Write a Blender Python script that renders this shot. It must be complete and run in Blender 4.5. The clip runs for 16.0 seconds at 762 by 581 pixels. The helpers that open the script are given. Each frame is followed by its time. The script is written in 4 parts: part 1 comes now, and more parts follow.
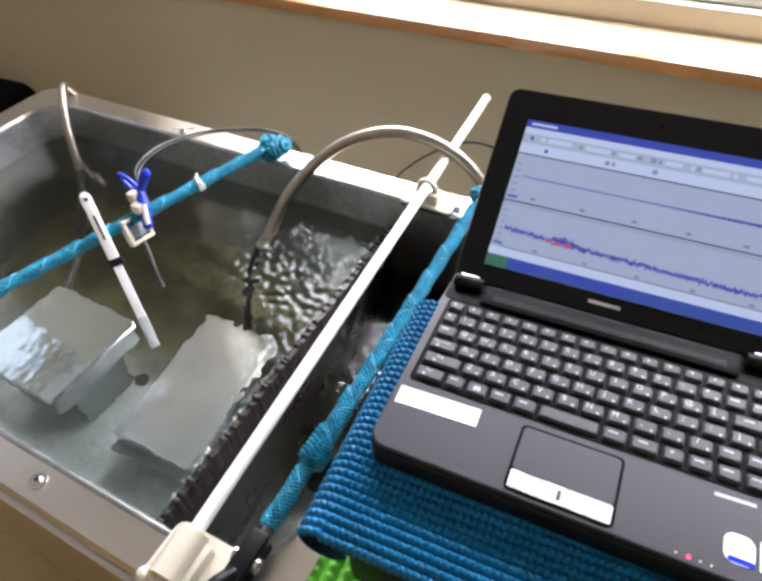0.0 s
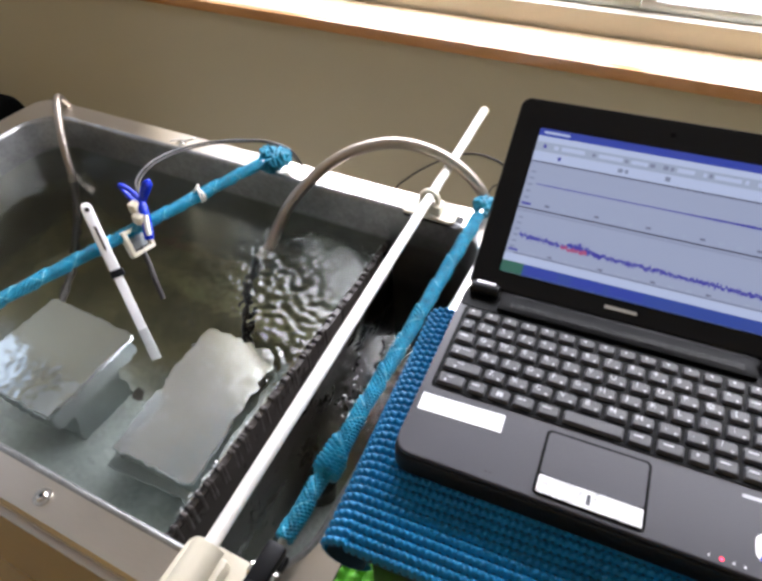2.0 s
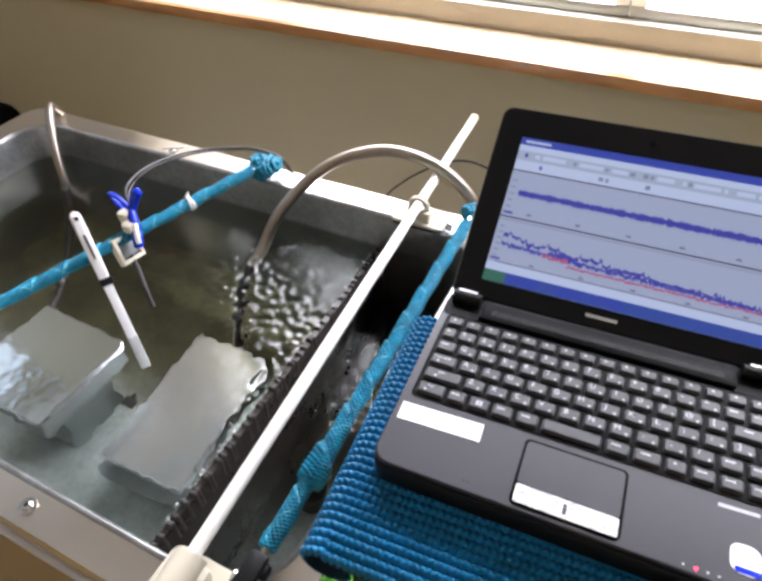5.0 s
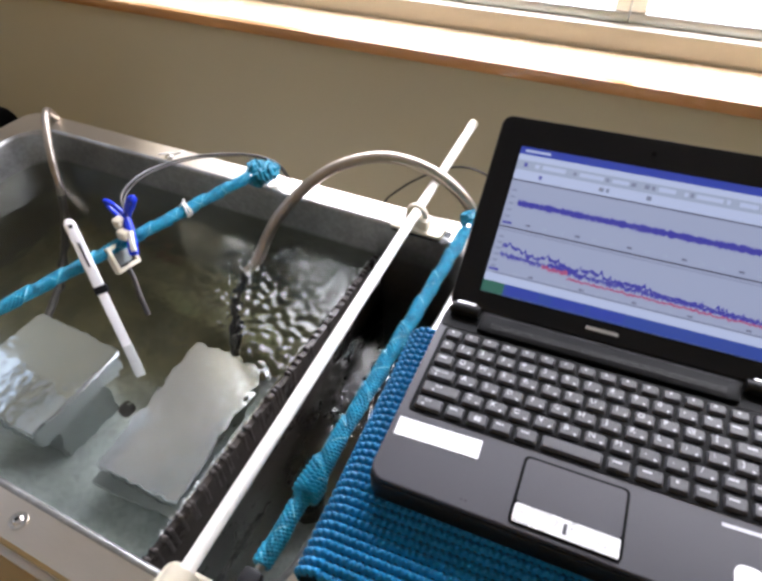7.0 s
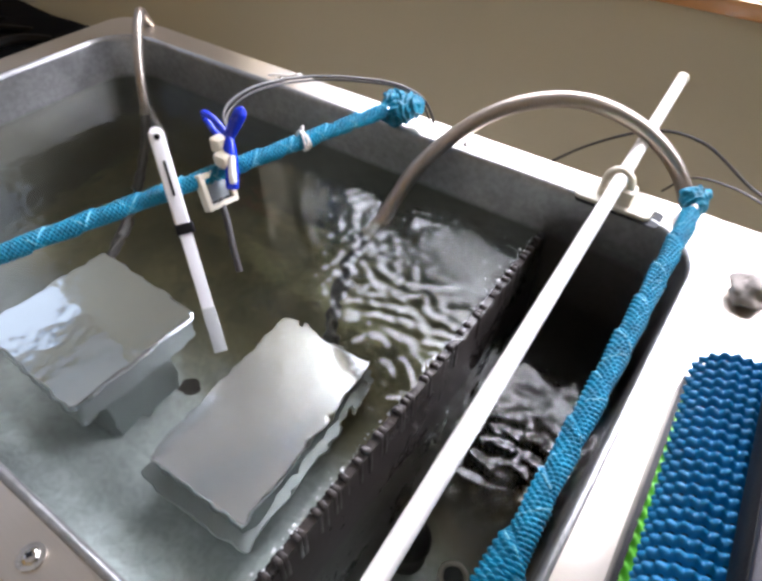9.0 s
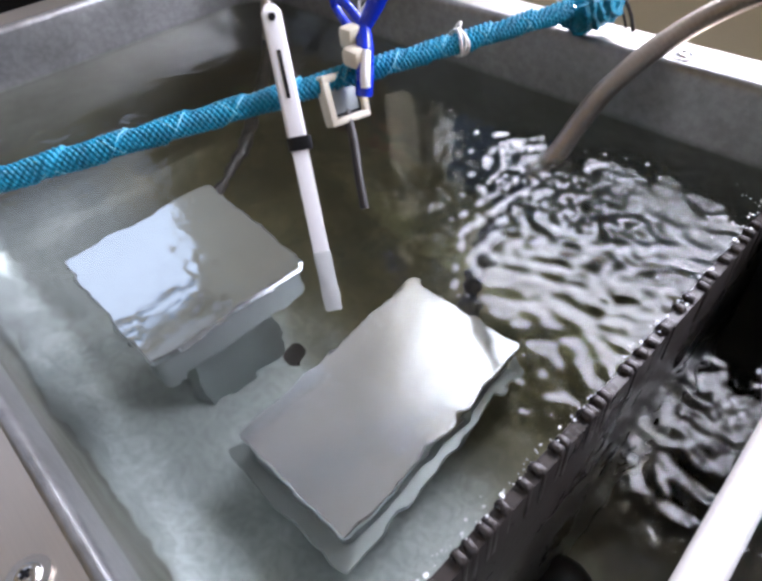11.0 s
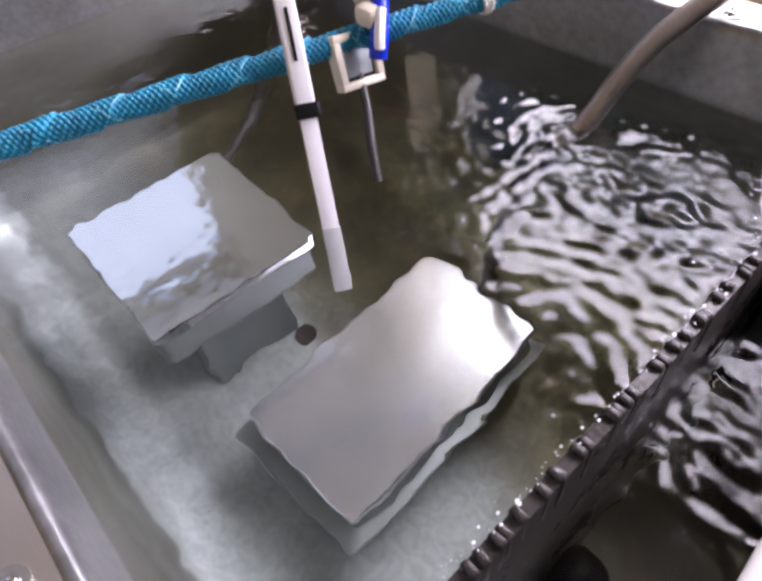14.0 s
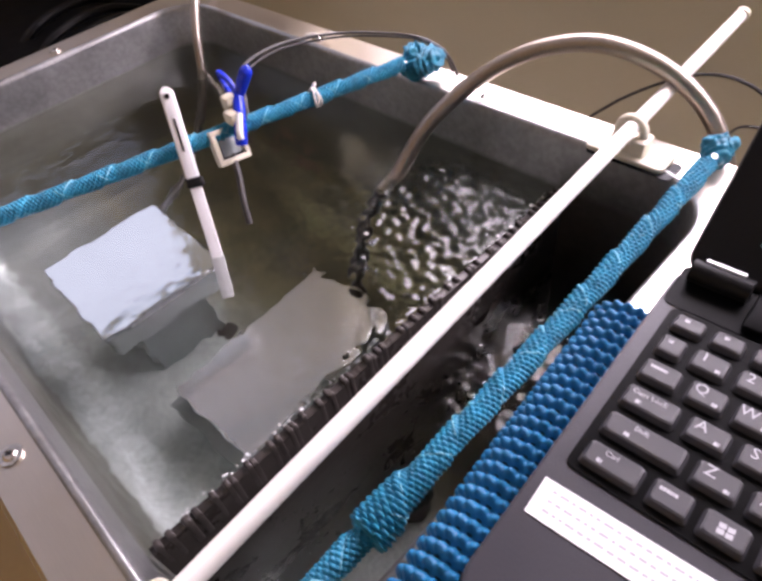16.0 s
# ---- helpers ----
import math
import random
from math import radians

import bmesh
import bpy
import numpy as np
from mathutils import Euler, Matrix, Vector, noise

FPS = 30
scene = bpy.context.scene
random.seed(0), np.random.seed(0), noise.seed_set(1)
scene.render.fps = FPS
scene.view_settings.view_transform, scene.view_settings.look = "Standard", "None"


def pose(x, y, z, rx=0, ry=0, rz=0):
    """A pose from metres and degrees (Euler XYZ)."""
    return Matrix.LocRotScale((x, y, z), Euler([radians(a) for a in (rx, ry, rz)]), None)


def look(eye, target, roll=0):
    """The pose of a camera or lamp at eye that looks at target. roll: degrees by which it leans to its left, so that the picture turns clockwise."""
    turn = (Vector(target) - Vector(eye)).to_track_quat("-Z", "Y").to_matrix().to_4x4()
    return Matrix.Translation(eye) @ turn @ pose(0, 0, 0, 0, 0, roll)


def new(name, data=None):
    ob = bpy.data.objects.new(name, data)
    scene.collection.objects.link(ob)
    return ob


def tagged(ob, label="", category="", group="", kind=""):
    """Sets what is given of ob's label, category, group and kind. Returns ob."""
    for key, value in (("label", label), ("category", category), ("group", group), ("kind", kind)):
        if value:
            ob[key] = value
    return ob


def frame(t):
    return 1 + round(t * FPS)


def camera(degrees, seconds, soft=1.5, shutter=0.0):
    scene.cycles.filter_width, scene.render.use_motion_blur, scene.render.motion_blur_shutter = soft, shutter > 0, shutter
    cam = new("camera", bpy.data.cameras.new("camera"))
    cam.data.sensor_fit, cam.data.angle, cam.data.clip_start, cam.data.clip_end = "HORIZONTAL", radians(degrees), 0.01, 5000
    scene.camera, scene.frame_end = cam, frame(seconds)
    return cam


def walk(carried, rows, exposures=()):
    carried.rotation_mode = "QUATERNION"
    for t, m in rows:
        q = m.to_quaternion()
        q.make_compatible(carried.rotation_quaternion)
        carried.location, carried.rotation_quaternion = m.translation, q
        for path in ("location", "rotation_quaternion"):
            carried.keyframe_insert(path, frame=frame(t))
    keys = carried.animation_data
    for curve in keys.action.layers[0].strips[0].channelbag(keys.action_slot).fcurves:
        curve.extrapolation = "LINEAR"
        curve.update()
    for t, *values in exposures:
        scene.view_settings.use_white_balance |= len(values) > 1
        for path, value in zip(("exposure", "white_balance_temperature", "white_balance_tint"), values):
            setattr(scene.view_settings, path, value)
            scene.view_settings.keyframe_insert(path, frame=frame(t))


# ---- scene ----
cam = camera(65.2, 16.0, soft=3.3)
PATH = [
    (0, (-0.004, -0.021, 1.312), (-0.719, 1.179, -0.118), -3.9),
    (0.5, (-0.003, -0.021, 1.313), (-0.719, 1.178, -0.119), -3.9),
    (0.6, (-0.003, -0.021, 1.313), (-0.719, 1.178, -0.119), -3.9),
    (1, (-0.029, -0.037, 1.305), (-0.728, 1.24, -0.067), -2.4),
    (1.5, (-0.031, -0.038, 1.306), (-0.723, 1.225, -0.082), -2.6),
    (2, (-0.028, -0.037, 1.307), (-0.707, 1.223, -0.09), -2.5),
    (2.5, (-0.029, -0.035, 1.307), (-0.696, 1.225, -0.095), -2.2),
    (3, (-0.022, -0.035, 1.31), (-0.69, 1.227, -0.091), -2.5),
    (3.5, (-0.018, -0.036, 1.31), (-0.689, 1.229, -0.086), -2.3),
    (4, (-0.014, -0.034, 1.31), (-0.699, 1.229, -0.08), -2.8),
    (6.5, (-0.017, -0.021, 1.313), (-0.701, 1.252, -0.069), -2.7),
    (7, (-0.018, -0.018, 1.311), (-0.702, 1.255, -0.07), -2.6),
    (7.5, (-0.026, -0.015, 1.308), (-0.704, 1.261, -0.075), -1.7),
    (8, (-0.07, -0.004, 1.281), (-0.76, 1.278, -0.09), 0.0),
    (8.5, (-0.133, 0.022, 1.226), (-0.874, 1.271, -0.15), 1.3),
    (9, (-0.192, 0.051, 1.156), (-1.003, 1.221, -0.249), 0.7),
    (9.5, (-0.232, 0.078, 1.104), (-1.142, 1.139, -0.326), -1.9),
    (10, (-0.253, 0.089, 1.057), (-1.249, 1.095, -0.356), -3.7),
    (12.5, (-0.283, 0.108, 1.013), (-1.386, 0.936, -0.435), -7.1),
    (13, (-0.289, 0.114, 1.009), (-1.35, 0.953, -0.464), -6.7),
    (13.5, (-0.297, 0.117, 1.017), (-1.328, 0.934, -0.49), -6.4),
    (14, (-0.29, 0.118, 1.015), (-1.352, 0.92, -0.478), -7.2),
    (14.5, (-0.272, 0.11, 1.025), (-1.353, 0.93, -0.444), -8.4),
    (15, (-0.225, 0.099, 1.061), (-1.313, 0.947, -0.387), -8.8),
    (15.5, (-0.162, 0.11, 1.102), (-1.229, 0.956, -0.364), -10.3),
    (16, (-0.086, 0.117, 1.145), (-1.164, 0.966, -0.31), -9.9),
]
walk(cam, [(t, look(eye, target, roll)) for t, eye, target, roll in PATH],
     exposures=[(0.0, 0.31, 6150, 12), (0.6, 0.29, 6150, 12), (1.0, 0.17, 6150, 12), (8.0, 0.20, 6150, 14), (10.0, 0.15, 5800, 17), (12.5, 0.05, 5900, 19), (13.0, 0.05, 5950, 26), (14.5, 0.02, 6200, 29), (16.0, 0.03, 6500, 31)])


# ---- light ----
world = bpy.data.worlds.new("sky")
scene.world = world
world.use_nodes = True
_n = world.node_tree.nodes
_sky = _n.new("ShaderNodeTexSky")
_sky.sky_type, _sky.sun_disc = "NISHITA", False
_sky.sun_elevation, _sky.sun_rotation = radians(40), radians(20)
world.node_tree.links.new(_sky.outputs[0], _n["Background"].inputs[0])
_n["Background"].inputs[1].default_value = 0.12


def area_lamp(name, m, sx, sy, watts, colour):
    data = bpy.data.lights.new(name, "AREA")
    data.shape, data.size, data.size_y, data.energy, data.color = "RECTANGLE", sx, sy, watts, colour
    ob = new(name, data)
    ob.matrix_world = m
    return ob


# daylight in the window's opening
area_lamp("window_daylight", pose(-0.06, 1.21, 1.71, -74, 0, 0), 2.16, 0.84, 112.0, (0.985, 0.965, 1.0))
# West window, inferred from the lid's reflection; its southward width is added fill.
area_lamp("window_daylight", pose(-2.70, -0.35, 2.10, 0, -97, 0), 0.84, 2.5, 7.0, (0.90, 0.93, 1.0))


# ---- materials ----
def material(name, base, rough=0.5, metal=0.0, vary=0.12, scale=8.0, fine=120.0, bump=0.1, rough_vary=0.1, spec=0.5, stretch=None,
             emit=0.0, coat=0.0, rand=0.0):
    """A principled surface with variation at two scales and fine relief."""
    mat = bpy.data.materials.new(name)
    mat.use_nodes = True
    nt = mat.node_tree
    bs = nt.nodes["Principled BSDF"]
    tc = nt.nodes.new("ShaderNodeTexCoord")
    mp = nt.nodes.new("ShaderNodeMapping")
    mp.inputs["Scale"].default_value = stretch or (1, 1, 1)
    nt.links.new(tc.outputs["Object"], mp.inputs["Vector"])
    big = nt.nodes.new("ShaderNodeTexNoise")
    big.inputs["Scale"].default_value, big.inputs["Detail"].default_value = scale, 5
    small = nt.nodes.new("ShaderNodeTexNoise")
    small.inputs["Scale"].default_value, small.inputs["Detail"].default_value = fine, 3
    nt.links.new(tc.outputs["Object"], big.inputs["Vector"])
    nt.links.new(mp.outputs[0], small.inputs["Vector"])
    add = nt.nodes.new("ShaderNodeMath")
    add.operation = "MULTIPLY_ADD"
    add.inputs[1].default_value = 0.35
    nt.links.new(small.outputs[0], add.inputs[0])
    nt.links.new(big.outputs[0], add.inputs[2])
    val = add.outputs[0]
    if rand:
        oi = nt.nodes.new("ShaderNodeObjectInfo")
        ad2 = nt.nodes.new("ShaderNodeMath")
        ad2.operation = "MULTIPLY_ADD"
        ad2.inputs[1].default_value = rand
        nt.links.new(oi.outputs["Random"], ad2.inputs[0])
        nt.links.new(val, ad2.inputs[2])
        val = ad2.outputs[0]
    ramp = nt.nodes.new("ShaderNodeMapRange")
    ramp.inputs[1].default_value, ramp.inputs[2].default_value = 0.35, 1.0
    ramp.inputs[3].default_value, ramp.inputs[4].default_value = 1 - vary, 1 + vary
    nt.links.new(val, ramp.inputs[0])
    mul = nt.nodes.new("ShaderNodeVectorMath")
    mul.operation = "SCALE"
    mul.inputs[0].default_value = base
    nt.links.new(ramp.outputs[0], mul.inputs["Scale"])
    colour = mul.outputs[0]
    nt.links.new(colour, bs.inputs["Base Color"])
    rr = nt.nodes.new("ShaderNodeMapRange")
    rr.inputs[1].default_value, rr.inputs[2].default_value = 0.35, 1.0
    rr.inputs[3].default_value, rr.inputs[4].default_value = max(0.02, rough - rough_vary), min(1, rough + rough_vary)
    nt.links.new(add.outputs[0], rr.inputs[0])
    nt.links.new(rr.outputs[0], bs.inputs["Roughness"])
    bs.inputs["Metallic"].default_value = metal
    bs.inputs["Specular IOR Level"].default_value = spec
    bs.inputs["Coat Weight"].default_value = coat
    if emit:
        bs.inputs["Emission Color"].default_value = (*base, 1)
        bs.inputs["Emission Strength"].default_value = emit
    if bump:
        bp = nt.nodes.new("ShaderNodeBump")
        bp.inputs["Strength"].default_value, bp.inputs["Distance"].default_value = bump, 0.001
        nt.links.new(small.outputs[0], bp.inputs["Height"])
        nt.links.new(bp.outputs[0], bs.inputs["Normal"])
    return mat


def basin_material(name):
    """Dull wet steel: walls darker below the waterline, olive growth at the back, pale scale on the front floor and
    foot. Reflected light on the front floor and shade behind the weir are added to the colour.
    """
    mat = bpy.data.materials.new(name)
    mat.use_nodes = True
    nt = mat.node_tree
    bs = nt.nodes["Principled BSDF"]
    tc = nt.nodes.new("ShaderNodeTexCoord")
    sep = nt.nodes.new("ShaderNodeSeparateXYZ")
    nt.links.new(tc.outputs["Object"], sep.inputs[0])
    x, y, z = sep.outputs

    def noise_of(scale, detail, distort=0.0):
        no = nt.nodes.new("ShaderNodeTexNoise")
        no.inputs["Scale"].default_value, no.inputs["Detail"].default_value, no.inputs["Distortion"].default_value = scale, detail, distort
        nt.links.new(tc.outputs["Object"], no.inputs["Vector"])
        return no.outputs[0]

    def calc(op, p, q, r=None):
        m = nt.nodes.new("ShaderNodeMath")
        m.operation = op
        for k, v in enumerate((p, q, r)):
            if v is None:
                continue
            if isinstance(v, (int, float)):
                m.inputs[k].default_value = v
            else:
                nt.links.new(v, m.inputs[k])
        return m.outputs[0]

    def ramp(v, lo, hi, a=0.0, b=1.0):
        m = nt.nodes.new("ShaderNodeMapRange")
        m.interpolation_type = "SMOOTHSTEP"
        for k, q in enumerate((lo, hi, a, b)):
            m.inputs[k + 1].default_value = q
        nt.links.new(v, m.inputs[0])
        return m.outputs[0]

    def both(*vs):
        out = vs[0]
        for v in vs[1:]:
            out = calc("MULTIPLY", out, v)
        return out

    def over(c, tone, f):
        m = nt.nodes.new("ShaderNodeMix")
        m.data_type = "RGBA"
        nt.links.new(f, m.inputs["Factor"])
        if isinstance(c, tuple):
            m.inputs[6].default_value = (*c, 1)
        else:
            nt.links.new(c, m.inputs[6])
        m.inputs[7].default_value = (*tone, 1)
        return m.outputs[2]

    broad, mid, fine = noise_of(6, 4, 0.4), noise_of(15, 6, 0.3), noise_of(150, 3)
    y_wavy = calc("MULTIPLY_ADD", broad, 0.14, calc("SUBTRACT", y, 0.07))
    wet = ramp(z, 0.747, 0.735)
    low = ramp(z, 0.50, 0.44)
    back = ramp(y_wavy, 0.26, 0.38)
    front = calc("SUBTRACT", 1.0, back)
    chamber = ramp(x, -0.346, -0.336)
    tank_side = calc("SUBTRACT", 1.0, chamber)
    foot = calc("ABSOLUTE", calc("SUBTRACT", calc("MULTIPLY_ADD", mid, 0.034, y), 0.120), 0.0)
    scale = both(ramp(foot, 0.034, 0.010), ramp(z, 0.475, 0.44), ramp(mid, 0.30, 0.60, 0.55, 1.0), tank_side)
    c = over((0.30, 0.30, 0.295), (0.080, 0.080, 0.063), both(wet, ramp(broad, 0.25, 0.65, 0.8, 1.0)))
    # Front floor lightened further to carry reflected window light, less so leftwards.
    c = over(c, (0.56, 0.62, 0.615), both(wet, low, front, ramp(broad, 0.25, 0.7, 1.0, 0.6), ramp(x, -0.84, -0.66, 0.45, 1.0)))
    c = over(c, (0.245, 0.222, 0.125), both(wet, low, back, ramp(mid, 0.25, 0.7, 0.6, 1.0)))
    c = over(c, (0.54, 0.60, 0.60), both(wet, scale))
    algae = calc("ABSOLUTE", calc("SUBTRACT", calc("MULTIPLY_ADD", mid, 0.030, y), 0.532), 0.0)
    c = over(c, (0.36, 0.345, 0.185), both(ramp(algae, 0.030, 0.008), low, tank_side, ramp(x, -0.86, -0.74), ramp(mid, 0.25, 0.6, 0.35, 0.95)))
    rust = both(ramp(y, 0.535, 0.555), ramp(x, -0.92, -0.86), ramp(x, -0.74, -0.80), ramp(z, 0.415, 0.44), ramp(z, 0.56, 0.49), ramp(noise_of(32, 3, 0.5), 0.46, 0.60))
    c = over(c, (0.22, 0.145, 0.115), rust)
    # Shade behind the weir painted in, from below the rim, strongest at the back.
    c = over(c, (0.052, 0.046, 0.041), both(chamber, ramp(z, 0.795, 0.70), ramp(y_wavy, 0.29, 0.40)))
    grain = nt.nodes.new("ShaderNodeVectorMath")
    grain.operation = "SCALE"
    nt.links.new(c, grain.inputs[0])
    nt.links.new(calc("MULTIPLY", ramp(fine, 0.3, 0.7, 0.88, 1.1), ramp(mid, 0.3, 0.7, 0.86, 1.12)), grain.inputs["Scale"])
    nt.links.new(grain.outputs[0], bs.inputs["Base Color"])
    nt.links.new(ramp(z, 0.748, 0.734, 0.80, 0.20), bs.inputs["Metallic"])
    nt.links.new(ramp(mid, 0.3, 0.7, 0.30, 0.42), bs.inputs["Roughness"])
    bp = nt.nodes.new("ShaderNodeBump")
    bp.inputs["Strength"].default_value, bp.inputs["Distance"].default_value = 0.05, 0.001
    nt.links.new(fine, bp.inputs["Height"])
    nt.links.new(bp.outputs[0], bs.inputs["Normal"])
    return mat


def water_material(name, tint, ripple, wave):
    """Clear water: it refracts and mirrors, with fine ripples on top of the modelled waves."""
    mat = bpy.data.materials.new(name)
    mat.use_nodes = True
    nt = mat.node_tree
    nt.nodes.remove(nt.nodes["Principled BSDF"])
    gl = nt.nodes.new("ShaderNodeBsdfGlass")
    gl.inputs["Color"].default_value, gl.inputs["Roughness"].default_value, gl.inputs["IOR"].default_value = (*tint, 1), 0.0, 1.333
    tc = nt.nodes.new("ShaderNodeTexCoord")
    no = nt.nodes.new("ShaderNodeTexNoise")
    no.inputs["Scale"].default_value, no.inputs["Detail"].default_value, no.inputs["Distortion"].default_value = wave, 1.5, 0.8
    bp = nt.nodes.new("ShaderNodeBump")
    bp.inputs["Strength"].default_value, bp.inputs["Distance"].default_value = ripple, 0.002
    nt.links.new(tc.outputs["Object"], no.inputs["Vector"])
    nt.links.new(no.outputs[0], bp.inputs["Height"])
    nt.links.new(bp.outputs[0], gl.inputs["Normal"])
    nt.links.new(gl.outputs[0], nt.nodes["Material Output"].inputs["Surface"])
    return mat


M_STEEL = material("brushed_steel", (0.60, 0.545, 0.475), 0.36, 1.0, 0.10, 6, 60, 0.06, 0.08, stretch=(1, 14, 14))
M_BASIN = basin_material("wet_basin_steel")
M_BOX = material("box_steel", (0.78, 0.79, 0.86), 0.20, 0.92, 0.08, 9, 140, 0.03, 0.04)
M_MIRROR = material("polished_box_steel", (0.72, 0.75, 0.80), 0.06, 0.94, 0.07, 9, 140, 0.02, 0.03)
# Bodies, flange, feet and pedestal: base tone under half that of the lids.
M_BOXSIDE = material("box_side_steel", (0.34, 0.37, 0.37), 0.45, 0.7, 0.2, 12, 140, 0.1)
M_DARK = material("dark_plate", (0.046, 0.039, 0.035), 0.30, 0.1, 0.4, 14, 150, 0.2, spec=0.35)
M_WALL = material("wall_paint", (0.52, 0.475, 0.335), 0.75, 0.0, 0.05, 1.6, 240, 0.12)
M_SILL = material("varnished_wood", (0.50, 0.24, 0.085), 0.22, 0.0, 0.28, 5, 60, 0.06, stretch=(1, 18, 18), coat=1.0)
# Sill wood lightened so the window's glare sits in its colour.
M_SILLTOP = material("glare_lightened_wood", (0.74, 0.56, 0.36), 0.25, 0.0, 0.22, 5, 60, 0.05, stretch=(1, 18, 18), coat=0.6)
M_TAN = material("warm_fill_tan", (0.58, 0.40, 0.14), 0.6, 0.0, 0.10, 2, 120, 0.1)
M_FRAME = material("window_frame_paint", (0.52, 0.47, 0.38), 0.5, 0.0, 0.08, 5, 150, 0.05)
M_ALU = material("aluminium", (0.62, 0.63, 0.62), 0.4, 0.8, 0.08, 9, 200, 0.05)
M_CEIL = material("ceiling_paint", (0.80, 0.84, 0.90), 0.85, 0.0, 0.04, 2, 90, 0.1)
M_FLOOR = material("floor_vinyl", (0.44, 0.30, 0.11), 0.45, 0.0, 0.12, 3, 60, 0.05)
M_PVC = material("white_plastic_rod", (0.80, 0.77, 0.72), 0.32, 0.0, 0.05, 9, 150, 0.03)
M_CREAM = material("cream_plastic", (0.68, 0.62, 0.49), 0.38, 0.0, 0.06, 20, 200, 0.04)
M_BLUE = material("blue_mesh", (0.003, 0.140, 0.305), 0.45, 0.0, 0.25, 30, 500, 0.12, spec=0.3)
M_BLUEWRAP = material("blue_wrap", (0.010, 0.225, 0.360), 0.40, 0.0, 0.60, 90, 700, 0.3, spec=0.32)
M_KNOT = material("bunched_blue_mesh", (0.006, 0.150, 0.235), 0.45, 0.0, 0.6, 110, 700, 0.4, spec=0.3)
M_BLUEPALE = material("pale_blue_strand", (0.16, 0.46, 0.56), 0.45, 0.0, 0.3, 60, 500, 0.2)
M_GREEN = material("green_mat", (0.16, 0.52, 0.05), 0.5, 0.0, 0.2, 30, 400, 0.1)
M_BLACK = material("black_plastic", (0.007, 0.007, 0.008), 0.45, 0.0, 0.2, 20, 400, 0.15, spec=0.2)
M_GLOSSBLACK = material("gloss_black", (0.003, 0.003, 0.0033), 0.40, 0.0, 0.2, 10, 300, 0.03, spec=0.06)
M_BEZEL = material("bezel_plastic", (0.006, 0.0055, 0.006), 0.36, 0.0, 0.12, 10, 500, 0.06, spec=0.16)
M_DECK = material("palmrest_plastic", (0.031, 0.030, 0.037), 0.45, 0.1, 0.06, 10, 700, 0.06)
M_KEY = material("key_plastic", (0.042, 0.041, 0.046), 0.48, 0.0, 0.10, 30, 500, 0.05, rand=0.1)
M_LEGEND = material("key_legend", (0.42, 0.42, 0.45), 0.5, 0.0, 0.03, 40, 300, 0)
M_WHITE = material("white_label", (0.84, 0.83, 0.84), 0.5, 0.0, 0.03, 40, 300, 0.02)
M_SILVER = material("silver_button", (0.80, 0.80, 0.82), 0.30, 0.4, 0.05, 20, 300, 0.02)
M_HOSE = material("steel_conduit", (0.36, 0.315, 0.27), 0.40, 1.0, 0.18, 40, 300, 0.1)
M_CABLE = material("black_cable", (0.03, 0.026, 0.024), 0.4, 0.0, 0.2, 40, 300, 0.1)
M_BLUECLIP = material("blue_clip_plastic", (0.008, 0.030, 0.52), 0.25, 0.0, 0.1, 40, 300, 0.03)
M_SCREW = material("screw_steel", (0.6, 0.58, 0.55), 0.25, 1.0, 0.1, 40, 300, 0.05)
M_WATER = water_material("water", (0.86, 0.875, 0.83), 0.10, 55.0)


# ---- building helpers ----
def mesh_of(name, bm, mat, smooth=True, angle=0.7):
    bmesh.ops.recalc_face_normals(bm, faces=bm.faces)
    me = bpy.data.meshes.new(name)
    bm.to_mesh(me)
    bm.free()
    if smooth:
        me.polygons.foreach_set("use_smooth", [True] * len(me.polygons))
        me.set_sharp_from_angle(angle=angle)
    me.materials.append(mat)
    return me


def part(name, bm, mat, parent=None, label="", m=None, smooth=True, angle=0.7):
    ob = new(name, mesh_of(name, bm, mat, smooth, angle))
    if parent:
        ob.parent = parent
    if m is not None:
        ob.matrix_basis = m
    return tagged(ob, label)


def thing(name, m, label, category, group="", kind=""):
    ob = new(name)
    ob.empty_display_size = 0.05
    ob.matrix_basis = m
    return tagged(ob, label, category, group, kind)


def box(bm, x0, x1, y0, y1, z0, z1, r=0.0, seg=2):
    vs = bmesh.ops.create_cube(bm, size=1)["verts"]
    for v in vs:
        v.co = Vector((x0 + (v.co.x + .5) * (x1 - x0), y0 + (v.co.y + .5) * (y1 - y0), z0 + (v.co.z + .5) * (z1 - z0)))
    if r:
        es = list({e for v in vs for e in v.link_edges})
        bmesh.ops.bevel(bm, geom=es, offset=r, segments=seg, profile=0.5, affect="EDGES")
    return bm


def boxed(*a, **k):
    return box(bmesh.new(), *a, **k)


def cyl(bm, r, h, m=None, seg=24, r2=None):
    bmesh.ops.create_cone(bm, cap_ends=True, segments=seg, radius1=r, radius2=r if r2 is None else r2, depth=h,
                          matrix=m or Matrix.Identity(4))
    return bm


def rounded(x0, x1, y0, y1, r, n=8):
    pts = []
    for cx, cy, a0 in ((x1 - r, y1 - r, 0), (x0 + r, y1 - r, 90), (x0 + r, y0 + r, 180), (x1 - r, y0 + r, 270)):
        for i in range(n + 1):
            a = radians(a0 + 90 * i / n)
            pts.append((cx + r * math.cos(a), cy + r * math.sin(a)))
    return pts


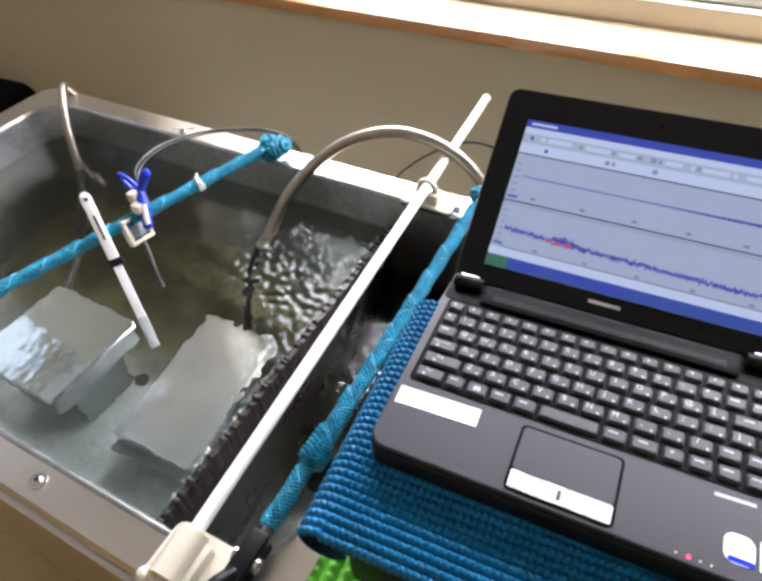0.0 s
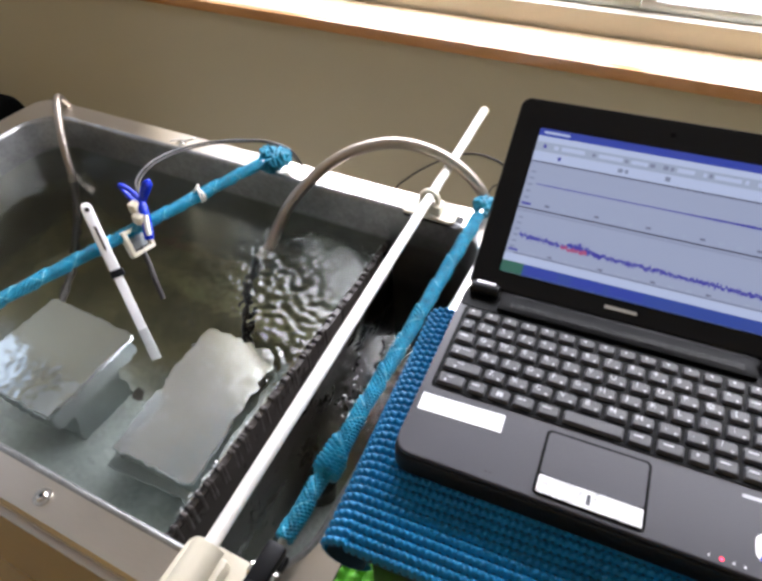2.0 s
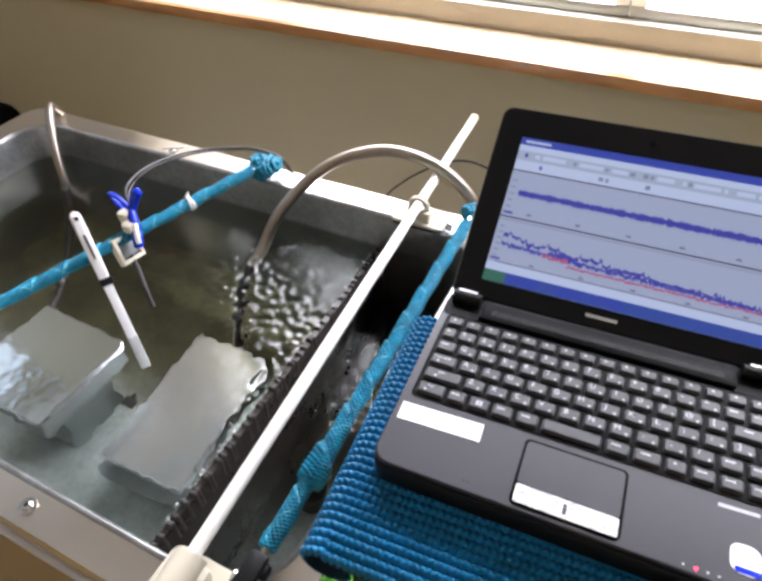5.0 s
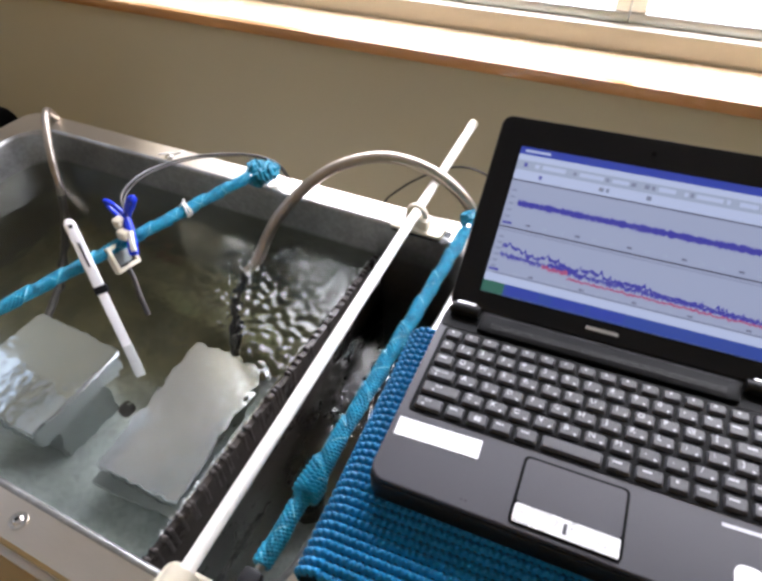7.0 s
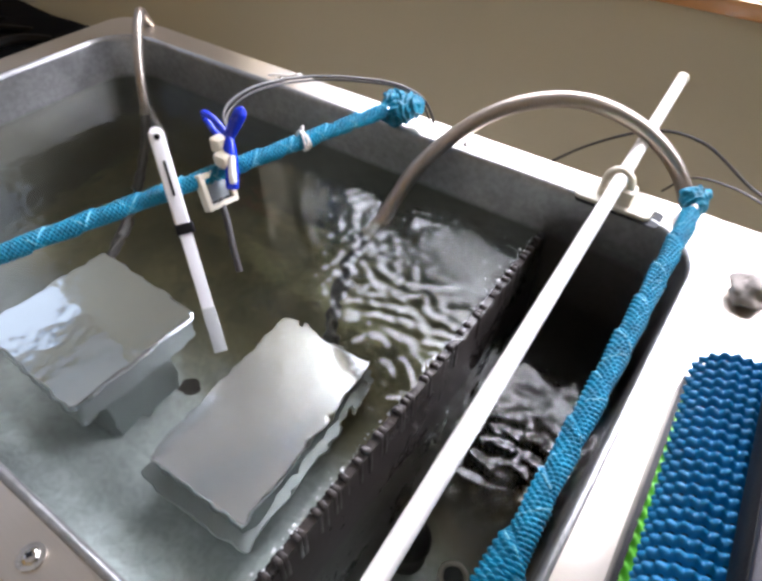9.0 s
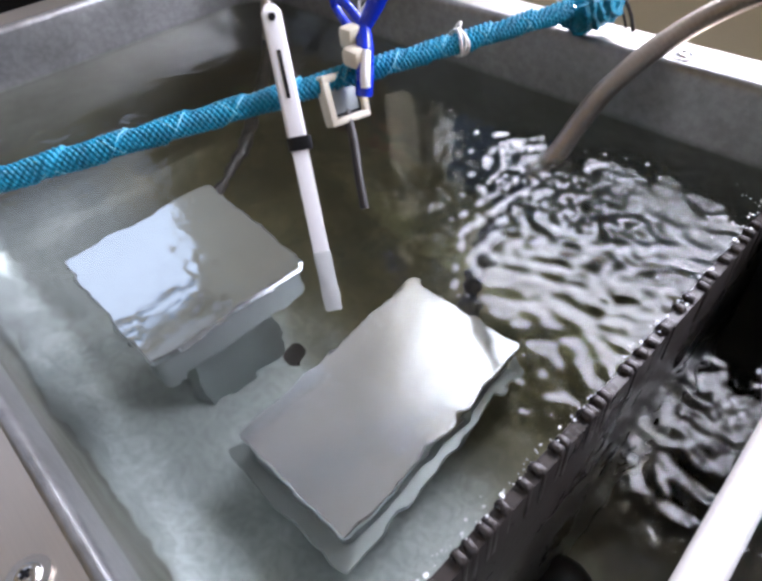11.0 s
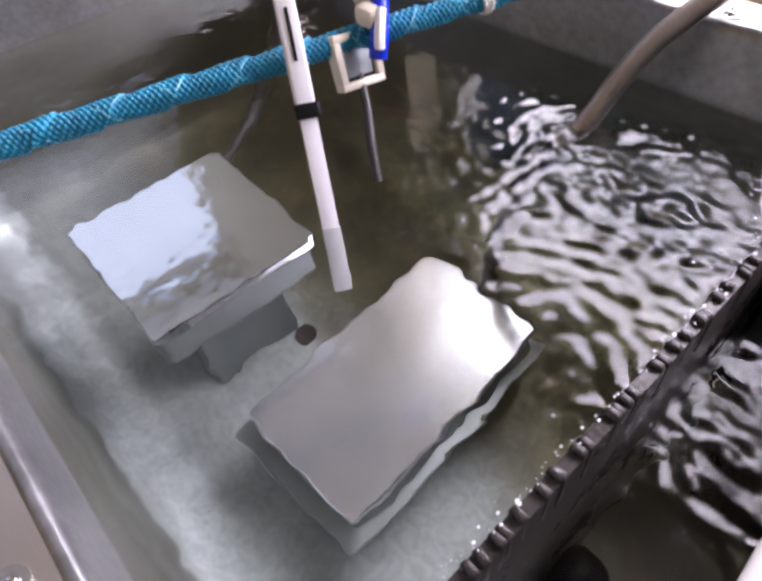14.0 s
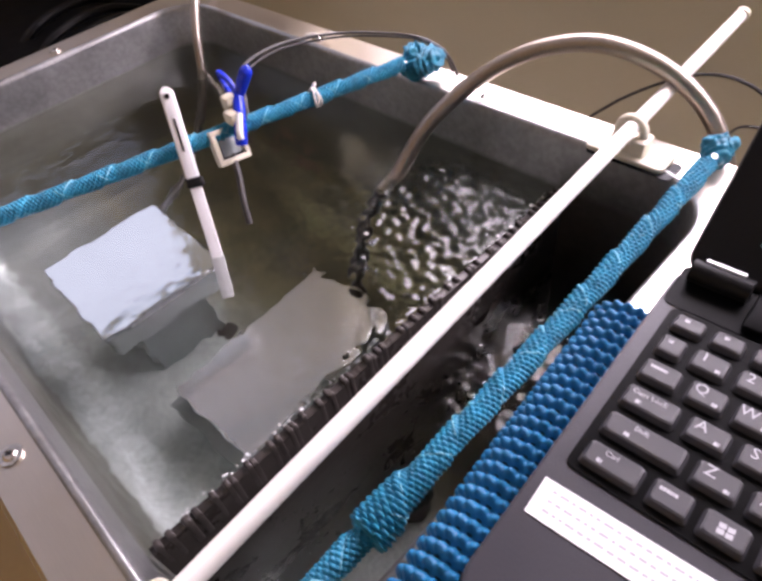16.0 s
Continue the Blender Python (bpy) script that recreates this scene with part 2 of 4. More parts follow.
def loft(bm, loops, close_first=False, close_last=False):
    rings = [[bm.verts.new(p) for p in lp] for lp in loops]
    for a, b in zip(rings, rings[1:]):
        for i in range(len(a)):
            j = (i + 1) % len(a)
            bm.faces.new((a[i], a[j], b[j], b[i]))
    if close_first:
        bm.faces.new(rings[0][::-1])
    if close_last:
        bm.faces.new(rings[-1])
    return bm


def slab(outline, z0, z1, bevel=0.0):
    """A plate of the given outline with eased edges."""
    cx = sum(p[0] for p in outline) / len(outline)
    cy = sum(p[1] for p in outline) / len(outline)
    def inset(d):
        return [((x - cx) * (1 - d / max(abs(x - cx), .02)) + cx, (y - cy) * (1 - d / max(abs(y - cy), .02)) + cy) for x, y in outline]
    lp = []
    if bevel:
        lp += [[(x, y, z0) for x, y in inset(bevel)], [(x, y, z0 + bevel) for x, y in outline]]
        lp += [[(x, y, z1 - bevel) for x, y in outline], [(x, y, z1 - bevel * .3) for x, y in inset(bevel * .3)], [(x, y, z1) for x, y in inset(bevel)]]
    else:
        lp += [[(x, y, z0) for x, y in outline], [(x, y, z1) for x, y in outline]]
    return loft(bmesh.new(), lp, True, True)


def smooth_path(pts, n):
    """A Catmull-Rom curve through the points."""
    p = [Vector(q) for q in pts]
    p = [p[0] * 2 - p[1]] + p + [p[-1] * 2 - p[-2]]
    out = []
    for i in range(1, len(p) - 2):
        for k in range(n):
            t = k / n
            a, b, c, d = p[i - 1], p[i], p[i + 1], p[i + 2]
            out.append(0.5 * (2 * b + (c - a) * t + (2 * a - 5 * b + 4 * c - d) * t * t + (3 * b - a - 3 * c + d) * t ** 3))
    out.append(p[-2])
    return out


def tube(path, radius, seg=12, shape=None):
    """A tube along a path; shape(s, a) scales the radius at length s and angle a."""
    bm = bmesh.new()
    rings, s = [], 0.0
    side = None
    for i, c in enumerate(path):
        d = (path[min(i + 1, len(path) - 1)] - path[max(i - 1, 0)]).normalized()
        if side is None:
            side = d.orthogonal().normalized()
        side = (side - d * side.dot(d)).normalized()
        up = d.cross(side)
        if i:
            s += (c - path[i - 1]).length
        ring = []
        for k in range(seg):
            a = 2 * math.pi * k / seg
            r = radius * (shape(s, a) if shape else 1)
            ring.append(bm.verts.new(c + (side * math.cos(a) + up * math.sin(a)) * r))
        rings.append(ring)
    for a, b in zip(rings, rings[1:]):
        for k in range(seg):
            j = (k + 1) % seg
            bm.faces.new((a[k], a[j], b[j], b[k]))
    bm.faces.new(rings[0][::-1]), bm.faces.new(rings[-1])
    return bm


def straight(a, b, n):
    return [Vector(a).lerp(Vector(b), i / n) for i in range(n + 1)]


# ---- the room ----
def structure(name, bm, mat, label="", smooth=False):
    return tagged(part(name, bm, mat, smooth=smooth), label or name.replace("_", " "), kind="structure")


WALL_Y, ROOM = 0.915, (-2.63, 2.4, -2.6)
bm = bmesh.new()
box(bm, ROOM[0], ROOM[1], WALL_Y, WALL_Y + 0.22, 0.0, 0.890)
box(bm, ROOM[0], -1.15, WALL_Y, WALL_Y + 0.22, 0.890, 2.6)
box(bm, 1.02, ROOM[1], WALL_Y, WALL_Y + 0.22, 0.890, 2.6)
box(bm, -1.15, 1.02, WALL_Y, WALL_Y + 0.22, 1.78, 2.6)
structure("wall_north", bm, M_WALL, "plain olive-beige painted wall under the window")
# Unseen wall, its tan chosen to throw golden light onto rim and apron.
structure("wall_south", boxed(ROOM[0], ROOM[1], ROOM[2] - 0.1, ROOM[2], 0, 2.6), M_TAN, "unseen wall in warm tan that tints reflections")
bm = bmesh.new()
box(bm, ROOM[0] - 0.1, ROOM[0], ROOM[2], WALL_Y, 0, 1.66)
box(bm, ROOM[0] - 0.1, ROOM[0], ROOM[2], -1.60, 1.66, 2.6)
box(bm, ROOM[0] - 0.1, ROOM[0], 0.90, WALL_Y, 1.66, 2.6)
box(bm, ROOM[0] - 0.1, ROOM[0], -1.60, 0.90, 2.54, 2.6)
structure("wall_west", bm, M_WALL, "plain beige painted wall with a high window opening")
structure("wall_east", boxed(ROOM[1], ROOM[1] + 0.1, ROOM[2], WALL_Y, 0, 2.6), M_WALL, "plain beige painted wall")
structure("floor", boxed(ROOM[0], ROOM[1], ROOM[2], WALL_Y, -0.1, 0.0), M_FLOOR, "olive-brown vinyl floor")
structure("ceiling", boxed(ROOM[0], ROOM[1], ROOM[2], WALL_Y + 0.22, 2.6, 2.7), M_CEIL, "white painted ceiling")
structure("window_sill", boxed(-1.6, 1.9, 0.9065, 1.008, 0.892, 0.9115, r=0.001), M_SILLTOP, "varnished wooden window sill board, lightened for glare", True)
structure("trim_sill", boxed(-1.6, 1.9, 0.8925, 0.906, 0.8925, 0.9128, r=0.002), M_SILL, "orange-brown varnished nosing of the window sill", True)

window = tagged(thing("window_1", pose(0, 0, 0), "window with beige lower rail and grey aluminium sash over a wooden sill", "window"), kind="structure")
part("window_frame", boxed(-1.15, 1.02, 1.0085, 1.07, 0.900, 0.949, r=0.003), M_FRAME, window, "beige painted bottom rail")
part("window_frame", boxed(-1.15, -1.115, 1.0085, 1.07, 0.950, 1.78, r=0.003), M_FRAME, window, "beige painted side jamb")
part("window_frame", boxed(0.985, 1.02, 1.0085, 1.07, 0.950, 1.78, r=0.003), M_FRAME, window, "beige painted side jamb")
for x0, x1 in ((-1.115, -0.115), (-0.113, 0.985)):
    sash = part("sash", box(box(box(box(bmesh.new(), x0, x1, 1.030, 1.055, 0.950, 0.966, r=.001), x0, x0 + .022, 1.030, 1.055, 0.967, 1.77, r=.001),
                                x1 - .022, x1, 1.030, 1.055, 0.967, 1.77, r=.001), x0 + .022, x1 - .022, 1.030, 1.055, 1.75, 1.77, r=.001), M_ALU, window, "grey aluminium sash")

M_OUTDOORS = bpy.data.materials.new("bright_outdoors")
M_OUTDOORS.use_nodes = True
M_OUTDOORS.node_tree.nodes["Principled BSDF"].inputs["Emission Color"].default_value = (1.0, 0.98, 0.97, 1)
M_OUTDOORS.node_tree.nodes["Principled BSDF"].inputs["Emission Strength"].default_value = 1.6
structure("backdrop", boxed(-3.0, 4.5, 2.60, 2.62, -1.2, 1.05), M_OUTDOORS, "bright hazy daylight outside the window")

# ---- the steel tank ----
RIM, BOTTOM, WATER, WATER_LOW = 0.800, 0.400, 0.740, 0.660
IN = (-1.038, -0.192, 0.072, 0.577)
OUT = (-1.092, 0.400, 0.028, 0.624)
tank = thing("steel_tank", pose(0, 0, 0), "brushed stainless steel water tank with a broad flat rim", "tank")


def loop_at(d, z, r):
    return [(x, y, z) for x, y in rounded(IN[0] + d, IN[1] - d, IN[2] + d, IN[3] - d, r)]


loops = [loop_at(0.070, BOTTOM, 0.02), loop_at(0.040, BOTTOM + .004, 0.03), loop_at(0.020, BOTTOM + .016, 0.042), loop_at(0.008, BOTTOM + .036, 0.05),
         loop_at(0.004, BOTTOM + .065, 0.056), loop_at(0.002, 0.60, 0.06), loop_at(0.0, RIM - .006, 0.062), loop_at(-0.001, RIM - .002, 0.063), loop_at(-0.003, RIM + .0015, 0.065),
         loop_at(-0.006, RIM + .0015, 0.068), loop_at(-0.008, RIM, 0.07)]
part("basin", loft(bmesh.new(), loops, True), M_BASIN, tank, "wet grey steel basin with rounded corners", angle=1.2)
out = [(x, y) for x, y in rounded(*OUT, 0.035)]
bm = loft(bmesh.new(), [loop_at(-0.008, RIM, 0.07), [(x, y, RIM) for x, y in rounded(OUT[0] + .003, OUT[1] - .003, OUT[2] + .003, OUT[3] - .003, 0.033)],
                        [(x, y, RIM - .003) for x, y in out], [(x, y, RIM - .018) for x, y in out],
                        [(x, y, RIM - .020) for x, y in rounded(OUT[0] + .004, OUT[1] - .004, OUT[2] + .004, OUT[3] - .004, 0.03)]])
part("rim", bm, M_STEEL, tank, "flat brushed steel rim", angle=0.5)
o2 = rounded(OUT[0] - .004, OUT[1] + .004, OUT[2] - .006, OUT[3] + .004, 0.036)
o3 = rounded(OUT[0] + .002, OUT[1] - .002, OUT[2] + .002, OUT[3] - .002, 0.03)
o4 = rounded(OUT[0] + .006, OUT[1] - .006, OUT[2] + .004, OUT[3] - .006, 0.03)
part("apron", loft(bmesh.new(), [[(x, y, RIM - .026) for x, y in o3], [(x, y, RIM - .026) for x, y in o2], [(x, y, RIM - .030) for x, y in o2], [(x, y, RIM - .034) for x, y in o4],
                                 [(x, y, 0.15) for x, y in o4]], False, True), M_STEEL, tank, "outer steel panel", angle=0.5)
for x, y in ((-1.03, 0.09), (0.34, 0.09), (-1.03, 0.55), (0.34, 0.55)):
    part("leg", boxed(x - .02, x + .02, y - .02, y + .02, 0.0, 0.152, r=.003), M_STEEL, tank)


def screw(x, y, m_rot=0.0):
    bm = bmesh.new()
    cyl(bm, 0.0085, 0.0016, Matrix.Translation((0, 0, .0008)), 20)
    bmesh.ops.create_uvsphere(bm, u_segments=16, v_segments=8, radius=0.0055, matrix=Matrix.Translation((0, 0, .0012)) @ Matrix.Diagonal((1, 1, .55, 1)))
    ob = part("screw", bm, M_SCREW, tank, "domed steel screw with a washer", m=pose(x, y, RIM, 0, 0, m_rot))
    part("recess", boxed(-.0008, .0008, -.0022, .0022, .0036, .0045), M_BLACK, ob)
    part("recess", boxed(-.0022, .0022, -.0008, .0008, .0037, .0046), M_BLACK, ob)


for x, y in ((-0.454, 0.594), (-0.435, 0.048), (-0.732, 0.594), (-1.062, 0.36)):
    screw(x, y, 20)

# the weir across the tank
weir = thing("weir_plate", pose(-0.3385, 0, 0), "dark wet ridged weir plate standing across the tank", "partition")
bm = bmesh.new()
box(bm, -.0040, .0040, IN[2] + .004, IN[3] - .003, BOTTOM, WATER + .0006, r=.001)
part("plate", bm, M_DARK, weir)
tooth = loft(bmesh.new(), [[(x * w, y * w, z) for x, y in rounded(-.0043, .0043, -.0026, .0026, .0012, 2)]
                           for z, w in ((WATER - .028, .96), (WATER - .020, 1.0), (WATER + .0022, 1.0), (WATER + .0040, .78), (WATER + .0046, .40))], True, True)
tooth = mesh_of("tooth", tooth, M_DARK, True, 0.9)
rnd = random.Random(12)
y = IN[2] + .009
while y < IN[3] - .008:
    ob = new("tooth", tooth)
    ob.parent = weir
    ob.location, ob.rotation_euler = (rnd.gauss(0, .0002), y, rnd.gauss(0, .0005)), (rnd.gauss(0, .006), 0, rnd.gauss(0, .08))
    y += .0098


# ---- water ----
def water_sheet(name, x0, x1, y0, y1, z, step, height, label):
    nx, ny = int((x1 - x0) / step), int((y1 - y0) / step)
    verts, faces = [], []
    for i in range(nx + 1):
        for j in range(ny + 1):
            x, y = x0 + (x1 - x0) * i / nx, y0 + (y1 - y0) * j / ny
            verts.append((x, y, z + height(x, y)))
    for i in range(nx):
        for j in range(ny):
            a = i * (ny + 1) + j
            faces.append((a, a + ny + 1, a + ny + 2, a + 1))
    me = bpy.data.meshes.new(name)
    me.from_pydata(verts, [], faces)
    me.polygons.foreach_set("use_smooth", [True] * len(me.polygons))
    me.materials.append(M_WATER)
    ob = new(name, me)
    ob.visible_shadow = False
    return tagged(ob, label, "water", kind="structure")


def bell(x, y, cx, cy, sx, sy):
    return math.exp(-((x - cx) / sx) ** 2 - ((y - cy) / sy) ** 2)


def rippled(x, y):
    n = noise.noise((x * 42, y * 42, 0)) * .00036 + noise.noise((x * 105, y * 105, 2)) * .00024
    rough = bell(x, y, -.420, .450, .085, .090) + 0.35 * bell(x, y, -.36, .31, .024, .10)
    r = math.hypot(x + .497, y - .475)
    n += rough * (noise.noise((x * 88, y * 88, 5)) * .0030 + noise.noise((x * 200, y * 180, 8)) * .0008)
    n += 0.00018 * math.sin(r * 420) * math.exp(-r / .06)
    return n


def rippled_low(x, y):
    rough = 0.03 + 0.85 * bell(x, y, -.275, .375, .070, .070)
    return rough * (noise.noise((x * 84, y * 84, 11)) * .0030 + noise.noise((x * 200, y * 180, 12)) * .0009)


water_main = water_sheet("water", IN[0] - .012, -0.3385, IN[2] - .012, IN[3] + .012, WATER, 0.0024, rippled, "clear greenish water, rippled beside the hose")
water_side = water_sheet("water", -0.3385, IN[1] + .012, IN[2] - .012, IN[3] + .012, WATER_LOW, 0.0024, rippled_low, "dark rippled water behind the weir")


# ---- the boxes under water ----
def transducer(cx, cy, w, d, z, turn, label, feet):
    ob = thing("submerged_box", pose(cx, cy, 0, 0, 0, turn), label, "metal box", "boxes in the water")
    t = 0.045 if feet else 0.058
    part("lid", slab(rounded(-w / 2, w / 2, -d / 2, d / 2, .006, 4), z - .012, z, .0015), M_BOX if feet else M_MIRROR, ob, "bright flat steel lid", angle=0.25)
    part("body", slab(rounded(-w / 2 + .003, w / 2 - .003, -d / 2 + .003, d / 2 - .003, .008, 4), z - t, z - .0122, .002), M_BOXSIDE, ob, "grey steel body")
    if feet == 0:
        # Support added where only shadow shows under the box.
        part("pedestal", boxed(-w / 2 + .020, w / 2 - .045, -d / 2 + .040, d / 2 - .022, BOTTOM, z - t - .0002, r=.004), M_BOXSIDE, ob, "grey support added under the box")
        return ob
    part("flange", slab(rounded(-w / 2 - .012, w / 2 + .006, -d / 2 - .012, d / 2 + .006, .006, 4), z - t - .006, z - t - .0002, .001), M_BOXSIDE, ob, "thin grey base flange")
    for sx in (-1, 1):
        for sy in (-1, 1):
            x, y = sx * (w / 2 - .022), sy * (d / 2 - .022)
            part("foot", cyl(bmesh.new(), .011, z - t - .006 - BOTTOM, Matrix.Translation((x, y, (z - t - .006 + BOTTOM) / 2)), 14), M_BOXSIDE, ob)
    return ob


transducer(-0.708, 0.2305, 0.164, 0.159, 0.620, -1.0, "shiny steel box close under the water surface", 0)
transducer(-0.523, 0.300, 0.134, 0.237, 0.500, 3.0, "flat shiny steel box lying deep in the water", 1)
hole = thing("drain_strainer", pose(-0.660, 0.2905, BOTTOM), "dark round drain hole in the tank floor", "drain")
part("plate", cyl(bmesh.new(), .013, .002, Matrix.Translation((0, 0, .001)), 20), M_DARK, hole)
plug = thing("drain_plug", pose(-0.319, 0.291, BOTTOM), "black round rubber knob on the tank floor", "plug")
bm = cyl(bmesh.new(), .022, .05, Matrix.Translation((0, 0, .025)), 24)
bmesh.ops.create_uvsphere(bm, u_segments=24, v_segments=12, radius=0.026, matrix=Matrix.Translation((0, 0, .055)))
part("knob", bm, M_BLACK, plug)

# white beads along the weir's crest: froth, and glints put in as beads
M_FROTH_GLINT = material("bubble_and_glint_white", (0.80, 0.82, 0.82), 0.12, 0.0, 0.1, 40, 200, 0.0)
rnd = random.Random(31)
bm = bmesh.new()
for i in range(150):
    y = rnd.uniform(.10, .555)
    big = rnd.random() ** 3
    x = -.3410 + rnd.gauss(-.002, .0025) - (.03 * rnd.random() if y > .40 and rnd.random() < .3 else 0)
    bmesh.ops.create_icosphere(bm, subdivisions=1, radius=.0004 + .0011 * big, matrix=Matrix.Translation((min(x, -.3365), y, WATER + .0012 + (.006 if x > -.3430 else 0))) @ Matrix.Diagonal((1, 1.3, .7, 1)))
foam = part("foam", bm, M_FROTH_GLINT)
tagged(foam, "small white beads for froth and glints along the weir's crest", "foam", kind="stuff")
drain = thing("drain_hole", pose(-0.264, 0.301, BOTTOM), "round dark drain hole with a steel ring", "drain")
bm = bmesh.new()
ring = [(math.cos(a) * .014, math.sin(a) * .014, .002) for a in [2 * math.pi * i / 24 for i in range(25)]]
part("ring", tube([Vector(p) for p in ring], .003, 8), M_STEEL, drain)
part("hole", cyl(bmesh.new(), .0125, .0016, Matrix.Translation((0, 0, .0012)), 24), M_BLACK, drain)


# ---- rods, wrapped bars and hoses over the tank ----
rod = thing("plastic_rod", pose(0, 0, 0), "long white plastic rod laid across the tank in two holders", "rod")
bm = tube(straight((-0.2548, 0.050, 0.8245), (-0.2920, 0.828, 0.8335), 30), 0.0067, 20)
part("bar", bm, M_PVC, rod)
part("end_cap", tube(straight((-0.2919, 0.8265, 0.8334), (-0.2922, 0.834, 0.8336), 3), 0.0079, 20), M_CREAM, rod, "cream end cap")

holder = thing("rod_holder", pose(-0.2815, 0.586, RIM), "cream plastic holder gripping the white rod on the tank rim", "holder", "rod holders")
part("foot", slab(rounded(-.036, .040, -.015, .016, .006, 5), .0012, .0062, .001), M_CREAM, holder)
part("foot_pad", slab(rounded(-.034, .050, -.018, .010, .006, 5), .0002, .0011), M_BLACK, holder, "thin dark pad")
arch = [(-.0125, 0, .006), (-.0125, 0, .022), (-.009, 0, .033), (0, 0, .0375), (.009, 0, .033), (.0125, 0, .022), (.0135, 0, .006)]
part("loop", tube(smooth_path(arch, 6), .0042, 10), M_CREAM, holder)
part("neck", boxed(.004, .019, -.010, .010, .005, .022, r=.003), M_CREAM, holder)
part("post", boxed(-.013, .013, -.006, .006, .005, .0155, r=.002), M_CREAM, holder)

near = thing("rod_holder", pose(-0.2550, 0.060, RIM), "cream plastic end bracket holding the white rod on the rim", "holder", "rod holders")
part("foot", slab(rounded(-.030, .046, -.032, .022, .010, 5), .0002, .0065, .0015), M_CREAM, near)
part("socket", tube(straight((0, -.026, .0225), (-.0015, .014, .0250), 8), .0140, 20), M_CREAM, near)
part("cheek", boxed(-.017, -.008, -.030, .012, .005, .026, r=.004), M_CREAM, near)
part("cheek", boxed(.008, .019, -.030, .012, .005, .022, r=.004), M_CREAM, near)
bm = bmesh.new()
bmesh.ops.create_uvsphere(bm, u_segments=18, v_segments=10, radius=.011, matrix=Matrix.Translation((-.016, -.030, .012)) @ Matrix.Diagonal((1.2, .8, .8, 1)))
part("thumb_screw", bm, M_CREAM, near)


def wrap_shape(turn, lumps):
    """A ribbed net strip wound in overlapping folds: sharp fold edge, rounded ribs, a tooth at each knot."""
    def f(s, a):
        h = a + s * turn + .5 * noise.noise((s * 30, lumps, 9))
        fr = (h / (2 * math.pi)) % 1.0
        v = .80 + .30 * (fr ** .8 if fr < .93 else (1 - fr) * 13.5)
        bend = 1.5 * noise.noise((s * 40, lumps, 3))
        one = abs(math.sin(s * 620 + 4 * a + bend))
        two = abs(math.sin(s * 900 - 3 * a - bend))
        v += .34 * (one * two) ** .55 - .19
        v += .09 * noise.noise((s * 26, lumps, 0)) + .05 * noise.noise((s * 90, a * 1.5, lumps))
        return v
    return f


def wrapped_bar(m, a, b, r, turn, label, flare=None):
    ob = thing("wrapped_bar", m, label, "bar", "wrapped bars")
    n = int((Vector(b) - Vector(a)).length / .00055)
    base = wrap_shape(turn, a[1])

    def shape(s, ang):
        v = base(s, ang)
        if flare:
            d = s - flare
            if 0 < d < .055:
                v *= 1 + .75 * (1 - d / .055)
        return v
    part("mesh_wrap", tube(straight(a, b, n), r, 44, shape), M_BLUEWRAP, ob, "twisted blue plastic mesh", angle=1.2)
    core = Vector(b) - Vector(a)
    part("core", tube(straight(Vector(a) - core.normalized() * .012, Vector(b) + core.normalized() * .012, 4), r * .45, 12), M_STEEL, ob, "steel core")
    d = core.normalized()
    side = d.orthogonal().normalized()
    up = d.cross(side)
    rnd = random.Random(int(turn))
    L = core.length
    for ph, sgn in ((-.35, 1), (1.4, -1)):
        s = .004
        while s < L - .03:
            end = min(L - .006, s + rnd.uniform(.014, .032))
            pts = []
            while s < end:
                ang = ph - s * turn * sgn
                pts.append(Vector(a) + d * s + (side * math.cos(ang) + up * math.sin(ang)) * r * (shape(s, ang) + .01))
                s += .0016
            part("strand", tube(pts, .00055, 6), M_BLUEPALE, ob, "pale blue cord")
            s += rnd.uniform(.003, .016)
    return ob


def knot(name, m, r, label, mat, seed):
    """A lump of bunched mesh: several folds over one another."""
    ob = thing(name, m, label, "knot")
    rnd = random.Random(seed)
    for i in range(6):
        bm = bmesh.new()
        bmesh.ops.create_icosphere(bm, subdivisions=4, radius=r * rnd.uniform(.55, .8))
        ax = Vector((rnd.uniform(-1, 1), rnd.uniform(-1, 1), rnd.uniform(-.5, .5))).normalized()
        for v in bm.verts:
            n = v.co.normalized()
            v.co *= 1 + .10 * math.sin(ax.dot(v.co) * 1100) + .25 * noise.noise(n * 2 + ax * 7)
        off = Vector((rnd.uniform(-.5, .5), rnd.uniform(-.5, .5), rnd.uniform(-.1, .35))) * r
        bmesh.ops.translate(bm, verts=bm.verts, vec=off)
        part("fold", bm, mat, ob)
    return ob


wrapped_bar(pose(0, 0, 0), (-0.7080, 0.048, 0.8235), (-0.5475, 0.568, 0.8255), 0.0079, 150, "steel bar wrapped in twisted light blue plastic mesh over the tank")
knot("mesh_knot", pose(-0.5410, 0.590, 0.8195), 0.021, "bunched blue mesh knot tying the bar to the rim", M_KNOT, 4)
knot("mesh_knot", pose(-0.7105, 0.040, 0.8165), 0.016, "bunched blue mesh knot at the bar's front end", M_KNOT, 6)
wrapped_bar(pose(0, 0, 0), (-0.2060, 0.106, 0.8200), (-0.2105, 0.586, 0.8190), 0.0079, 135, "steel bar wrapped in light blue mesh beside the laptop", flare=.066)
knot("mesh_knot", pose(-0.2115, 0.612, 0.8140), 0.0145, "bunched blue mesh cap at the bar's end", M_KNOT, 9)
